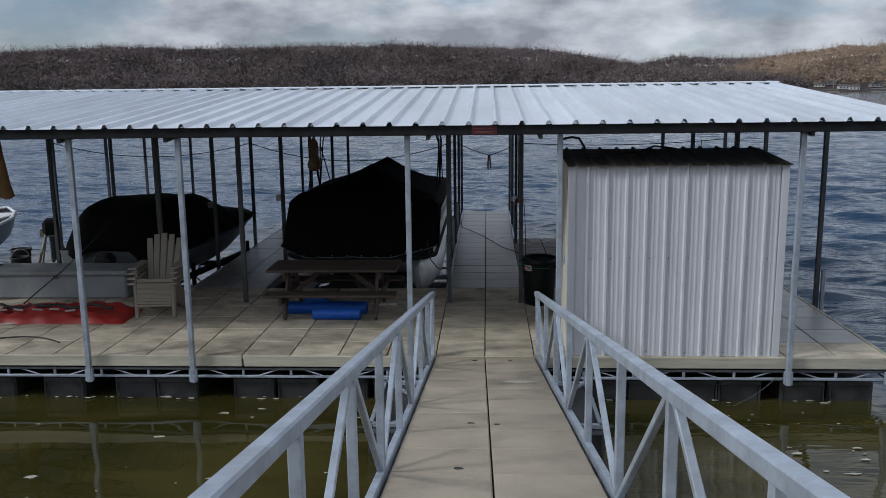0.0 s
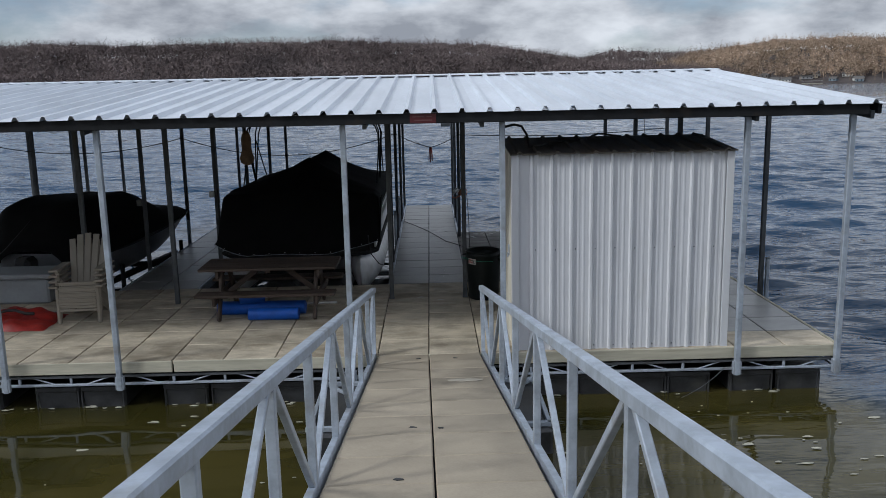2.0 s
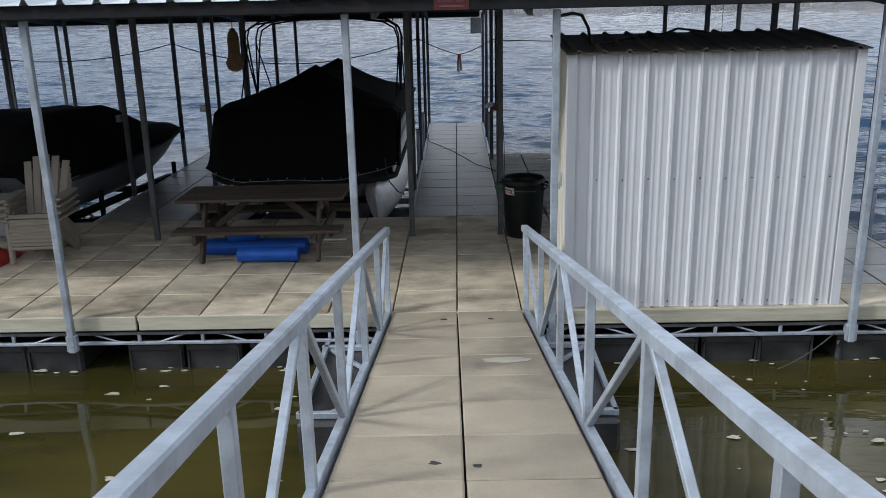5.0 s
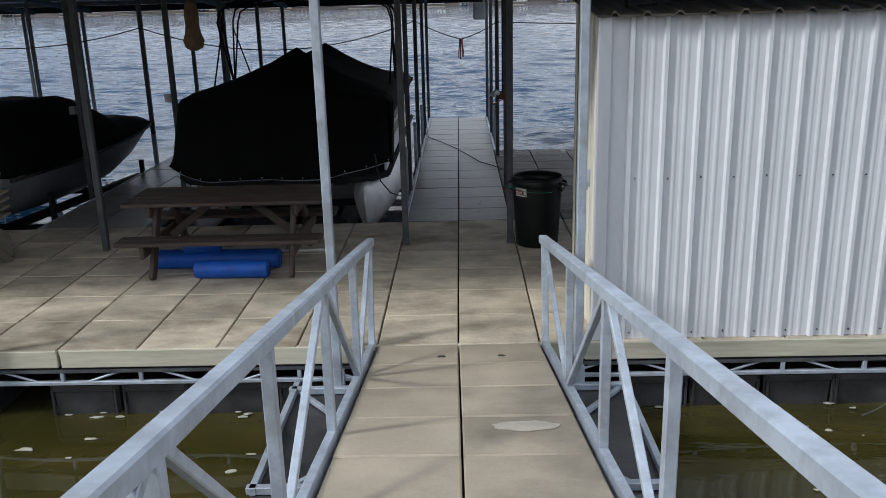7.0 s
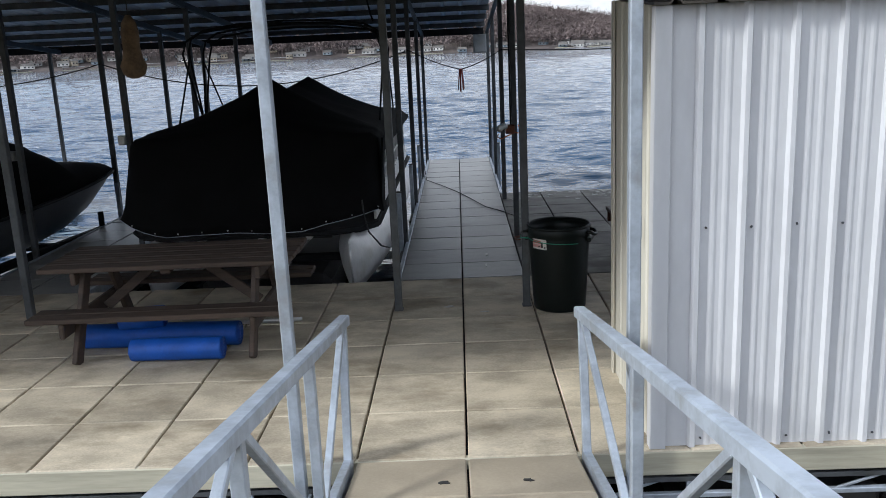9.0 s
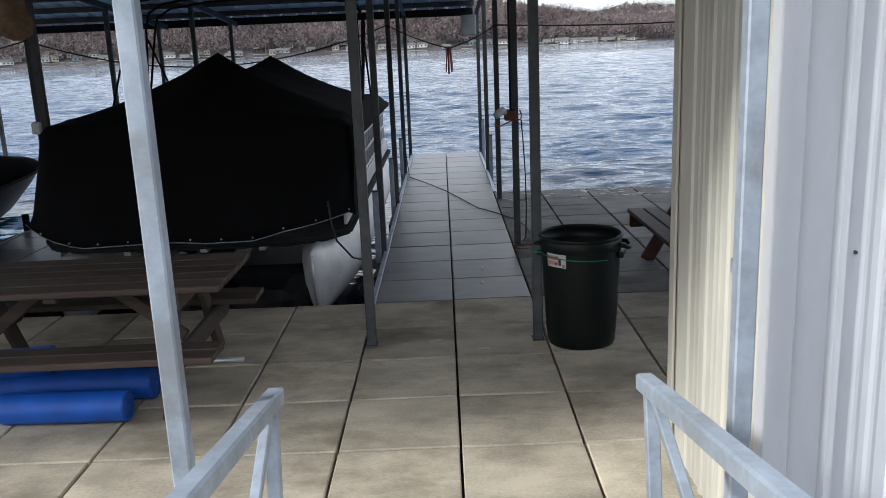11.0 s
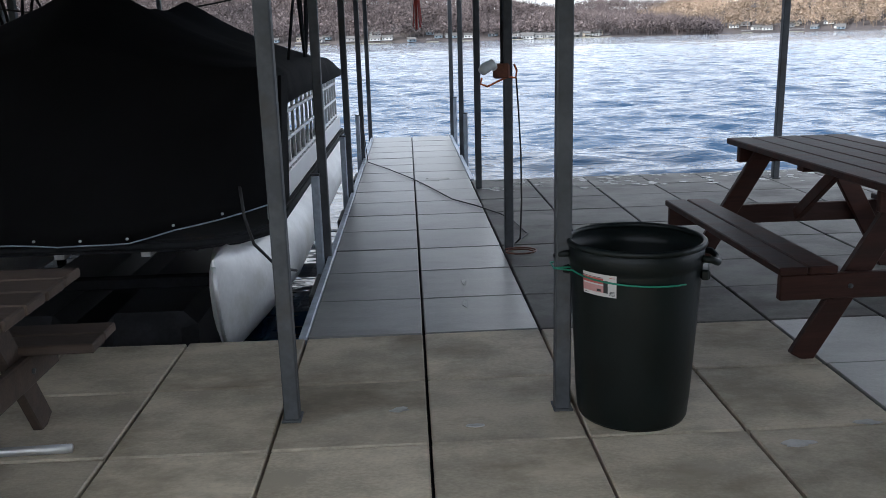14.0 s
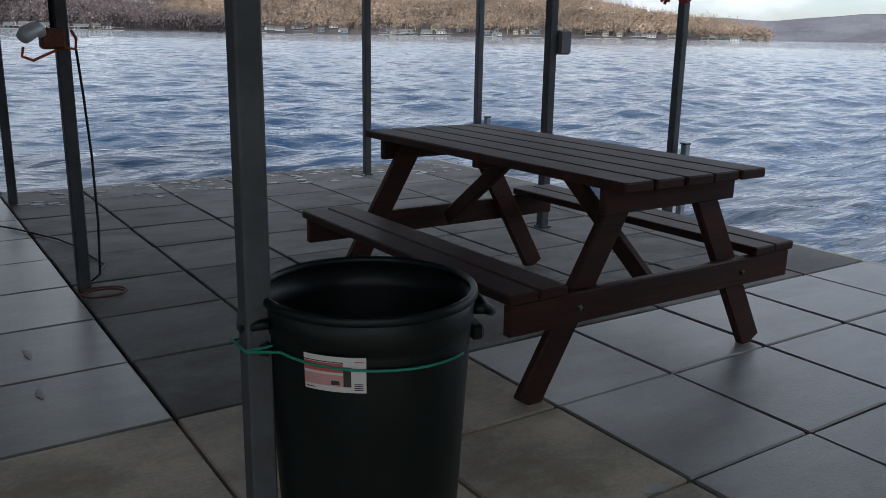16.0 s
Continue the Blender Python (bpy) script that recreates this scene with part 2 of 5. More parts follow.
# ---- mesh helpers ----
class Shape:
    """Collects faces of boxes, tubes and lofts, and turns them into one mesh."""

    def __init__(self):
        self.v, self.f, self.smooth = [], [], []

    def add(self, verts, faces, m=None, smooth=False):
        o = len(self.v)
        self.v += [tuple(m @ Vector(p)) if m else tuple(p) for p in verts]
        self.f += [tuple(i + o for i in f) for f in faces]
        self.smooth += [smooth] * len(faces)
        return self

    def box(self, c, s, m=None, bevel=0.004, rot=None):
        """A box of size s about c with chamfered edges."""
        hx, hy, hz = (k / 2 for k in s)
        b = min(bevel, hx * 0.45, hy * 0.45, hz * 0.45)
        pts, idx = [], {}
        for i in (-1, 1):
            for j in (-1, 1):
                for k in (-1, 1):
                    for a in range(3):
                        p = [i * hx, j * hy, k * hz]
                        for q in range(3):
                            if q != a:
                                p[q] -= (i, j, k)[q] * b
                        idx[i, j, k, a] = len(pts)
                        pts.append(p)
        fs = []
        for a in range(3):
            o = [q for q in range(3) if q != a]
            for s1 in (-1, 1):
                quad = []
                for u, w in ((-1, -1), (1, -1), (1, 1), (-1, 1)):
                    key = [0, 0, 0]
                    key[a], key[o[0]], key[o[1]] = s1, u, w
                    quad.append(idx[(*key, a)])
                fs.append(quad)
        for a in range(3):
            o = [q for q in range(3) if q != a]
            for u in (-1, 1):
                for w in (-1, 1):
                    k1, k2 = [0, 0, 0], [0, 0, 0]
                    k1[a], k1[o[0]], k1[o[1]] = -1, u, w
                    k2[a], k2[o[0]], k2[o[1]] = 1, u, w
                    fs.append([idx[(*k1, o[0])], idx[(*k2, o[0])], idx[(*k2, o[1])], idx[(*k1, o[1])]])
        for i in (-1, 1):
            for j in (-1, 1):
                for k in (-1, 1):
                    fs.append([idx[i, j, k, 0], idx[i, j, k, 1], idx[i, j, k, 2]])
        mm = Matrix.Translation(c)
        if rot is not None:
            mm = mm @ Euler([radians(a) for a in rot]).to_matrix().to_4x4()
        return self.add(pts, fs, m @ mm if m else mm)

    def bar(self, p, q, w, h, up=(0, 0, 1), bevel=0.004):
        """A square bar from p to q, w wide and h high."""
        p, q = Vector(p), Vector(q)
        d = q - p
        y = d.normalized()
        x = y.cross(Vector(up))
        if x.length < 1e-4:
            x = y.cross(Vector((1, 0, 0)))
        x.normalize()
        z = x.cross(y)
        m = Matrix((x, y, z)).transposed().to_4x4()
        m.translation = (p + q) / 2
        return self.box((0, 0, 0), (w, d.length, h), m, bevel)

    def tube(self, pts, r, n=8, cap=True, closed=False):
        """A round tube along points; r: one radius, or one for each point."""
        pts = [Vector(p) for p in pts]
        rs = r if isinstance(r, (list, tuple)) else [r] * len(pts)
        verts, faces = [], []
        side = None
        for i, p in enumerate(pts):
            a, b = pts[max(i - 1, 0)], pts[min(i + 1, len(pts) - 1)]
            d = (b - a).normalized()
            if side is None:
                side = d.cross(Vector((0, 0, 1)))
                if side.length < 0.05:
                    side = d.cross(Vector((1, 0, 0)))
            side = (side - d * side.dot(d)).normalized()
            o = d.cross(side)
            for k in range(n):
                t = 2 * math.pi * k / n
                verts.append(p + (side * math.cos(t) + o * math.sin(t)) * rs[i])
        for i in range(len(pts) - 1):
            for k in range(n):
                faces.append((i * n + k, i * n + (k + 1) % n, (i + 1) * n + (k + 1) % n, (i + 1) * n + k))
        if cap:
            faces.append(tuple(range(n)))
            faces.append(tuple((len(pts) - 1) * n + k for k in range(n)))
        return self.add(verts, faces, smooth=True)

    def loft(self, rings, cap=True, closed=True, smooth=True):
        """A skin over rings of equal count."""
        n = len(rings[0])
        verts = [p for r in rings for p in r]
        faces = []
        for i in range(len(rings) - 1):
            for k in range(n if closed else n - 1):
                faces.append((i * n + k, i * n + (k + 1) % n, (i + 1) * n + (k + 1) % n, (i + 1) * n + k))
        if cap:
            faces += [tuple(range(n)), tuple((len(rings) - 1) * n + k for k in range(n))]
        return self.add(verts, faces, smooth=smooth)

    def mesh(self, name, mat):
        me = bpy.data.meshes.new(name)
        me.from_pydata(self.v, [], self.f)
        me.polygons.foreach_set("use_smooth", self.smooth)
        me.materials.append(mat)
        me.update()
        bm = bmesh.new()
        bm.from_mesh(me)
        bmesh.ops.recalc_face_normals(bm, faces=bm.faces)
        bm.to_mesh(me)
        bm.free()
        return me


def part(name, shape, mat, parent, label=""):
    ob = new(name, shape.mesh(name, mat) if isinstance(shape, Shape) else shape)
    ob.parent = parent
    if label:
        tagged(ob, label)
    return ob


def thing(name, label, category, group="", at=(0, 0, 0), turn=0):
    ob = new(name)
    ob.empty_display_size = 0.1
    ob.matrix_world = pose(*at, 0, 0, turn)
    return tagged(ob, label, category, group)


def single(name, shape, mat, label, category, group="", kind=""):
    return tagged(new(name, shape.mesh(name, mat)), label, category, group, kind)


def smoothstep(a, b, x):
    t = np.clip((x - a) / (b - a), 0, 1)
    return t * t * (3 - 2 * t)


# ---- the lake ----
WATER_Z = -0.6


def water_sheet():
    rr = np.concatenate([np.linspace(0.05, 26, 290), np.geomspace(26.16, 300, 400), np.geomspace(303, 4200, 70)])
    aa = np.concatenate([np.linspace(-1.2, 1.7, 600), np.linspace(1.73, 2 * np.pi - 1.23, 90)])
    R, A = np.meshgrid(rr, aa, indexing="ij")
    X, Y = R * np.sin(A), 3 + R * np.cos(A)
    rng = np.random.default_rng(4)
    Z = np.zeros_like(X)
    rough = smoothstep(0.0, 6.0, Y + 7.0 * np.maximum(X - 4.7, 0))
    rough = rough * (1 - 0.85 * (1 - smoothstep(-1.2, -0.2, X)) * smoothstep(-13.5, -11.5, X) * (1 - smoothstep(11.0, 15.0, Y)))
    for i in range(48):
        lam = 0.36 * 11 ** (i / 47)
        th = rng.normal(0.2, 0.45)
        k = 2 * np.pi / lam
        amp = 0.0064 * lam
        fade = np.clip(2.0 - np.maximum(R * 0.0062, 0.08) * 4 / lam, 0, 1)
        Z += fade * amp * np.sin(k * (X * np.sin(th) + Y * np.cos(th)) + rng.uniform(0, 6.28))
    Z = Z * (0.1 + 0.9 * rough)
    n, m = X.shape
    verts = np.stack([X, Y, Z + WATER_Z], -1).reshape(-1, 3)
    i = np.arange(n - 1)[:, None] * m
    j = np.arange(m)[None, :]
    j2 = (j + 1) % m
    quads = np.stack([i + j, i + j2, i + m + j2, i + m + j], -1).reshape(-1, 4)
    me = bpy.data.meshes.new("water")
    me.vertices.add(len(verts))
    me.vertices.foreach_set("co", verts.ravel())
    me.loops.add(quads.size)
    me.loops.foreach_set("vertex_index", quads.ravel())
    me.polygons.add(len(quads))
    me.polygons.foreach_set("loop_start", np.arange(len(quads)) * 4)
    me.polygons.foreach_set("use_smooth", np.ones(len(quads), bool))
    me.update()
    me.validate()
    return me


def water_material():
    m = bpy.data.materials.new("lake_water")
    m.use_nodes = True
    nt = m.node_tree
    L = nt.links.new
    b = nt.nodes["Principled BSDF"]
    co = nt.nodes.new("ShaderNodeTexCoord")
    sep = nt.nodes.new("ShaderNodeSeparateXYZ")
    L(co.outputs["Object"], sep.inputs[0])
    # the shallow, silty water by the bank is olive; the open lake's blue includes painted sky reflection
    add = nt.nodes.new("ShaderNodeMath")
    add.operation = "MULTIPLY_ADD"
    off = nt.nodes.new("ShaderNodeMath")
    off.operation = "SUBTRACT"
    L(sep.outputs["X"], off.inputs[0])
    off.inputs[1].default_value = 4.7
    pos = nt.nodes.new("ShaderNodeMath")
    pos.operation = "MAXIMUM"
    L(off.outputs[0], pos.inputs[0])
    pos.inputs[1].default_value = 0.0
    L(pos.outputs[0], add.inputs[0])
    add.inputs[1].default_value = 7.0
    L(sep.outputs["Y"], add.inputs[2])
    mr = nt.nodes.new("ShaderNodeMapRange")
    mr.inputs["From Min"].default_value, mr.inputs["From Max"].default_value = 0.0, 5.0
    L(add.outputs[0], mr.inputs["Value"])
    n0 = nt.nodes.new("ShaderNodeTexNoise")
    n0.inputs["Scale"].default_value, n0.inputs["Detail"].default_value = 0.9, 4
    mp0 = nt.nodes.new("ShaderNodeMapping")
    mp0.inputs["Scale"].default_value = (0.5, 1.6, 1)
    L(co.outputs["Object"], mp0.inputs["Vector"])
    L(mp0.outputs[0], n0.inputs["Vector"])
    ol = nt.nodes.new("ShaderNodeValToRGB")
    ol.color_ramp.elements[0].position, ol.color_ramp.elements[1].position = 0.42, 0.62
    ol.color_ramp.elements[0].color, ol.color_ramp.elements[1].color = (0.031, 0.028, 0.007, 1), (0.058, 0.049, 0.014, 1)
    L(n0.outputs["Fac"], ol.inputs["Fac"])
    mx = nt.nodes.new("ShaderNodeMix")
    mx.data_type = "RGBA"
    L(mr.outputs[0], mx.inputs["Factor"])
    L(ol.outputs["Color"], mx.inputs["A"])
    mx.inputs["B"].default_value = (0.007, 0.034, 0.078, 1)
    L(mx.outputs["Result"], b.inputs["Base Color"])
    b.inputs["Roughness"].default_value = 0.03
    b.inputs["IOR"].default_value = 1.33
    mp = nt.nodes.new("ShaderNodeMapping")
    mp.inputs["Scale"].default_value = (0.45, 1.5, 1)
    mp.inputs["Rotation"].default_value = (0, 0, radians(12))
    L(co.outputs["Object"], mp.inputs["Vector"])
    n1 = nt.nodes.new("ShaderNodeTexNoise")
    n1.inputs["Scale"].default_value, n1.inputs["Detail"].default_value, n1.inputs["Roughness"].default_value = 2.3, 3, 0.5
    n2 = nt.nodes.new("ShaderNodeTexNoise")
    n2.inputs["Scale"].default_value, n2.inputs["Detail"].default_value = 0.7, 3
    n3 = nt.nodes.new("ShaderNodeTexNoise")
    n3.inputs["Scale"].default_value, n3.inputs["Detail"].default_value = 0.16, 3
    for n in (n1, n2, n3):
        L(mp.outputs[0], n.inputs["Vector"])
    sm = nt.nodes.new("ShaderNodeMath")
    sm.operation = "MULTIPLY_ADD"
    L(n2.outputs["Fac"], sm.inputs[0])
    sm.inputs[1].default_value = 0.8
    sm2 = nt.nodes.new("ShaderNodeMath")
    sm2.operation = "MULTIPLY_ADD"
    L(n3.outputs["Fac"], sm2.inputs[0])
    sm2.inputs[1].default_value = 1.2
    L(n1.outputs["Fac"], sm2.inputs[2])
    L(sm2.outputs[0], sm.inputs[2])
    bp = nt.nodes.new("ShaderNodeBump")
    ms = nt.nodes.new("ShaderNodeMapRange")
    ms.inputs["From Min"].default_value, ms.inputs["From Max"].default_value = -1.0, 7.5
    ms.inputs["To Min"].default_value, ms.inputs["To Max"].default_value = 0.12, 1.0
    L(add.outputs[0], ms.inputs["Value"])
    # sheltered water in the slips is calmer
    sx = nt.nodes.new("ShaderNodeMapRange")
    sx.inputs["From Min"].default_value, sx.inputs["From Max"].default_value = -1.2, -0.2
    L(sep.outputs["X"], sx.inputs["Value"])
    sy = nt.nodes.new("ShaderNodeMapRange")
    sy.inputs["From Min"].default_value, sy.inputs["From Max"].default_value = 11.0, 15.0
    L(sep.outputs["Y"], sy.inputs["Value"])
    shel = nt.nodes.new("ShaderNodeMath")
    shel.operation = "MAXIMUM"
    L(sx.outputs[0], shel.inputs[0])
    L(sy.outputs[0], shel.inputs[1])
    sh2 = nt.nodes.new("ShaderNodeMapRange")
    sh2.inputs["To Min"].default_value, sh2.inputs["To Max"].default_value = 0.12, 1.0
    L(shel.outputs[0], sh2.inputs["Value"])
    mul = nt.nodes.new("ShaderNodeMath")
    mul.operation = "MULTIPLY"
    L(ms.outputs[0], mul.inputs[0])
    L(sh2.outputs[0], mul.inputs[1])
    L(mul.outputs[0], bp.inputs["Strength"])
    bp.inputs["Distance"].default_value = 0.075
    L(sm.outputs[0], bp.inputs["Height"])
    L(bp.outputs[0], b.inputs["Normal"])
    return m


water_mesh = water_sheet()
water_mesh.materials.append(water_material())
tagged(new("water", water_mesh), "olive shallow lake water turning blue and rippled further out", "lake", kind="structure")

# ---- dock: decks, edge boards, trusses, floats ----
PX, PY = 0.61, 0.622            # pitch of the deck panels
DECK_W, DECK_E = -10.98, 4.88   # ends of the front platform
FRONT_D = 6 * PY
FINGERS = ((-0.61, 0.61, 13.35), (-4.97, -3.75, 13.4), (-9.33, -8.11, 13.4))
EAST_Y = 8.62


def slab(name, x0, x1, y0, y1, z0, z1, mat, label, category):
    return single(name, Shape().box(((x0 + x1) / 2, (y0 + y1) / 2, (z0 + z1) / 2), (x1 - x0, y1 - y0, z1 - z0), bevel=0.003), mat, label, category, kind="structure")


floor_front = slab("floor", DECK_W, DECK_E, 0.05, FRONT_D - 0.02, -0.12, -0.052, STEEL_DARK, "front platform of the dock laid with concrete panels", "dock floor")
floor_east = slab("floor", 0.63, DECK_E, FRONT_D - 0.01, EAST_Y - 0.03, -0.12, -0.052, STEEL_DARK, "side platform of the dock laid with concrete panels", "dock floor")
finger_floors = [slab("floor", a + 0.01, b - 0.01, FRONT_D - 0.01, e - 0.03, -0.12, -0.052, STEEL_DARK, "narrow finger walkway of the dock laid with concrete panels", "dock floor") for a, b, e in FINGERS]

panel_mesh = Shape().box((0, 0, -0.025), (PX - 0.013, PY - 0.011, 0.05), bevel=0.006).mesh("concrete_panel", CONCRETE)
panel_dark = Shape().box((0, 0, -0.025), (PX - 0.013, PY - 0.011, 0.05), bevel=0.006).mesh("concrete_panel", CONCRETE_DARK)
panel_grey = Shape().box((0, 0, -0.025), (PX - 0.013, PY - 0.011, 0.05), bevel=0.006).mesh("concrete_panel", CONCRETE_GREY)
prng = random.Random(7)


def lay(floor_ob, mesh, x, y):
    ob = new("concrete_panel", mesh)
    ob.parent = floor_ob
    ob.matrix_world = pose(x, y, prng.uniform(-0.0025, 0.001), prng.uniform(-0.25, 0.25), prng.uniform(-0.25, 0.25), prng.uniform(-0.3, 0.3))


for i in range(26):
    for j in range(6):
        x = DECK_W + PX * (i + 0.5)
        # east corner in grey panels: painted roof shade and sky reflection
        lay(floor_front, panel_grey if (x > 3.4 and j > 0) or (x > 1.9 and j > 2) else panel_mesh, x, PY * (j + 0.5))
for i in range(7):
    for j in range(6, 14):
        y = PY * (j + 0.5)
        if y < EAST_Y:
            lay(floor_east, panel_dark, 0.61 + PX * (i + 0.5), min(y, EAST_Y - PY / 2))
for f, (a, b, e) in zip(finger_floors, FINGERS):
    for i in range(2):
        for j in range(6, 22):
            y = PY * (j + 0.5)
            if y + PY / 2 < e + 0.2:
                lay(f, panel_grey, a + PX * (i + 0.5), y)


def edge_board(p, q, label="weathered grey timber board along the dock edge", mat=None):
    d = (Vector(q) - Vector(p))
    n = max(1, round(d.length / 3.6))
    for k in range(n):
        a, b = Vector(p) + d * (k / n), Vector(p) + d * ((k + 1) / n - 0.0015)
        single("edge_board", Shape().bar(a, b, 0.045, 0.14, bevel=0.006), mat or TIMBER, label, "edge board", "edge boards", "structure")


edge_board((DECK_W, 0.022, -0.078), (DECK_E + 0.04, 0.022, -0.078))
edge_board((DECK_E + 0.04, 0.05, -0.078), (DECK_E + 0.04, EAST_Y, -0.078))
edge_board((0.66, EAST_Y, -0.078), (DECK_E, EAST_Y, -0.078))
for a, b, e in FINGERS:
    if b < 0.7 and a > -1:
        edge_board((b + 0.02, EAST_Y + 0.03, -0.066), (b + 0.02, e, -0.066), "grey steel edge channel of the finger walkway", GALV)
    else:
        edge_board((b + 0.02, FRONT_D, -0.066), (b + 0.02, e, -0.066), "grey steel edge channel of the finger walkway", GALV)
    edge_board((a - 0.02, FRONT_D, -0.066), (a - 0.02, e, -0.066), "grey steel edge channel of the finger walkway", GALV)


def truss(p, q, label="light steel lattice truss under the dock edge"):
    t = thing("edge_truss", label, "truss", "dock trusses", at=p)
    t["kind"] = "structure"
    d = Vector(q) - Vector(p)
    n = max(2, round(d.length / 0.6))
    u = d / n
    # the upper chord is darker than the lower one
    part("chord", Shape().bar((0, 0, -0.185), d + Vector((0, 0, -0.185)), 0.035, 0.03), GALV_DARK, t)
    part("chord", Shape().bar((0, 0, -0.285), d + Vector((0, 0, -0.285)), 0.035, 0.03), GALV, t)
    for k in range(n):
        part("post", Shape().bar(u * k + Vector((0, 0, -0.17)), u * k + Vector((0, 0, -0.285)), 0.03, 0.03), GALV, t)
        lo, hi = (k, k + 1) if k % 2 else (k + 1, k)
        part("lattice", Shape().bar(u * (k + (0.78 if hi > lo else 0.22)) + Vector((0, 0, -0.185)), u * (k + (0.3 if hi > lo else 0.7)) + Vector((0, 0, -0.28)), 0.016, 0.016), GALV, t)


truss((DECK_W, 0.035, 0), (DECK_E, 0.035, 0))
truss((DECK_E + 0.02, 0.1, 0), (DECK_E + 0.02, EAST_Y, 0))


def make_float(w=0.55, d=1.15, h=0.33):
    s = Shape()
    rings = []
    for z, k in ((-h, 0.84), (-h + 0.06, 0.95), (-0.06, 0.975), (-0.05, 1.0), (0, 1.0)):
        x, y, c = w / 2 * k, d / 2 * k, 0.04
        rings.append([(-x + c, -y, z), (x - c, -y, z), (x, -y + c, z), (x, y - c, z), (x - c, y, z), (-x + c, y, z), (-x, y - c, z), (-x, -y + c, z)])
    s.loft(rings, smooth=False)
    for k in (-0.5, 0.5):
        s.box((w * k * 0.9, -d / 2 * 0.985, -h / 2), (0.02, 0.014, h * 0.8), bevel=0.006)
    return s.mesh("float", FLOAT_BLACK)


float_mesh = make_float()


def put_float(x, y, turn=0, z=-0.345):
    ob = new("dock_float", float_mesh)
    ob.matrix_world = pose(x, y, z, 0, 0, turn)
    tagged(ob, "black moulded plastic float under the dock edge", "float", "dock floats")


for x in (-9.6, -9.05, -8.2, -7.66, -6.9, -6.36, -5.44, -4.9 + 0.41, -3.95, -2.95, -2.38, -1.75, -1.15, 1.5, 2.05, 2.62, 3.15, 3.92, 4.5):
    put_float(x, 0.68)
for y in (1.7, 2.4, 3.6, 4.2, 5.4, 6.1, 7.2, 7.8):
    put_float(DECK_E - 0.55, y, 90)
for a, b, e in FINGERS:
    for y in (4.6, 5.9, 7.2, 8.5, 9.8, 11.1, 12.4):
        put_float((a + b) / 2, y)

# ---- posts ----
ROWS = (2.76, 5.47, 8.08, 10.7, 13.1)
EAVE_F, RIDGE_Y, EAVE_B, EAVE_BE = -0.22, 5.45, 13.7, 8.9
ROOF_W, ROOF_E = -11.4, 5.16
Z_F, Z_R, BACK_FALL = 2.845, 3.31, 0.085


def roof_z(y):
    return Z_F + (Z_R - Z_F) * (y - EAVE_F) / (RIDGE_Y - EAVE_F) if y < RIDGE_Y else Z_R - (y - RIDGE_Y) * BACK_FALL


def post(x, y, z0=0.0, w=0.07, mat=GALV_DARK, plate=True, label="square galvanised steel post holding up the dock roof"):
    top = roof_z(y) - 0.14
    t = thing("roof_post", label, "post", "roof posts", at=(x, y, 0))
    part("shaft", Shape().bar((0, 0, z0), (0, 0, top), w, w, bevel=0.006), mat, t)
    if plate:
        part("base_plate", Shape().box((0, 0, 0.006), (w + 0.016, w + 0.03, 0.01), bevel=0.003), mat, t)
    return t


for x in (-9.1, -7.71, -4.99, -3.655, -0.907, 0.885, 3.665, 4.855):
    t = post(x, -0.07, -0.33, 0.062, GALV, False, "bright galvanised steel post on the front edge of the dock")
    part("bracket", Shape().box((0, 0.0, -0.24), (0.1, 0.05, 0.16), bevel=0.005), GALV, t)
# posts under the roof: their back-lit shade is put into the darker steel
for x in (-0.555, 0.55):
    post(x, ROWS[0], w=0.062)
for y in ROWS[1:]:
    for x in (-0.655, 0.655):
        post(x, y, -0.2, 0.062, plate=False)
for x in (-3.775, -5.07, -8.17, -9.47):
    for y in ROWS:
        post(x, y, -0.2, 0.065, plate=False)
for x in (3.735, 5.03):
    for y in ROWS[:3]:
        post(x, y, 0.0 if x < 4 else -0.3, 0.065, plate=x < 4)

# ---- roof ----
roof = tagged(new("roof"), "low gabled dock roof of ribbed galvanised sheet", "roof", kind="structure")


def roof_sheet(y0, y1, w=0.915, ribs=3):
    """One ribbed sheet, from y0 to y1, its left edge at x 0."""
    prof, p = [], w / ribs
    for k in range(ribs):
        a = k * p
        prof += [(a, 0), (a + p * 0.37, 0), (a + p * 0.45, 0.046), (a + p * 0.55, 0.046), (a + p * 0.63, 0)]
    prof.append((w, 0))
    s = Shape()
    verts, n = [], len(prof)
    for y in (y0, y1):
        verts += [(x, y, roof_z(y) + z) for x, z in prof]
    for y in (y0, y1):
        verts += [(x, y, roof_z(y) + z - 0.004) for x, z in prof]
    faces = [(k, k + 1, n + k + 1, n + k) for k in range(n - 1)] + [(2 * n + k, 3 * n + k, 3 * n + k + 1, 2 * n + k + 1) for k in range(n - 1)]
    faces += [(k, 2 * n + k, 2 * n + k + 1, k + 1) for k in range(n - 1)] + [(n + k, n + k + 1, 3 * n + k + 1, 3 * n + k) for k in range(n - 1)]
    s.add(verts, faces)
    return s.mesh("roof_panel", ROOF_TOP)


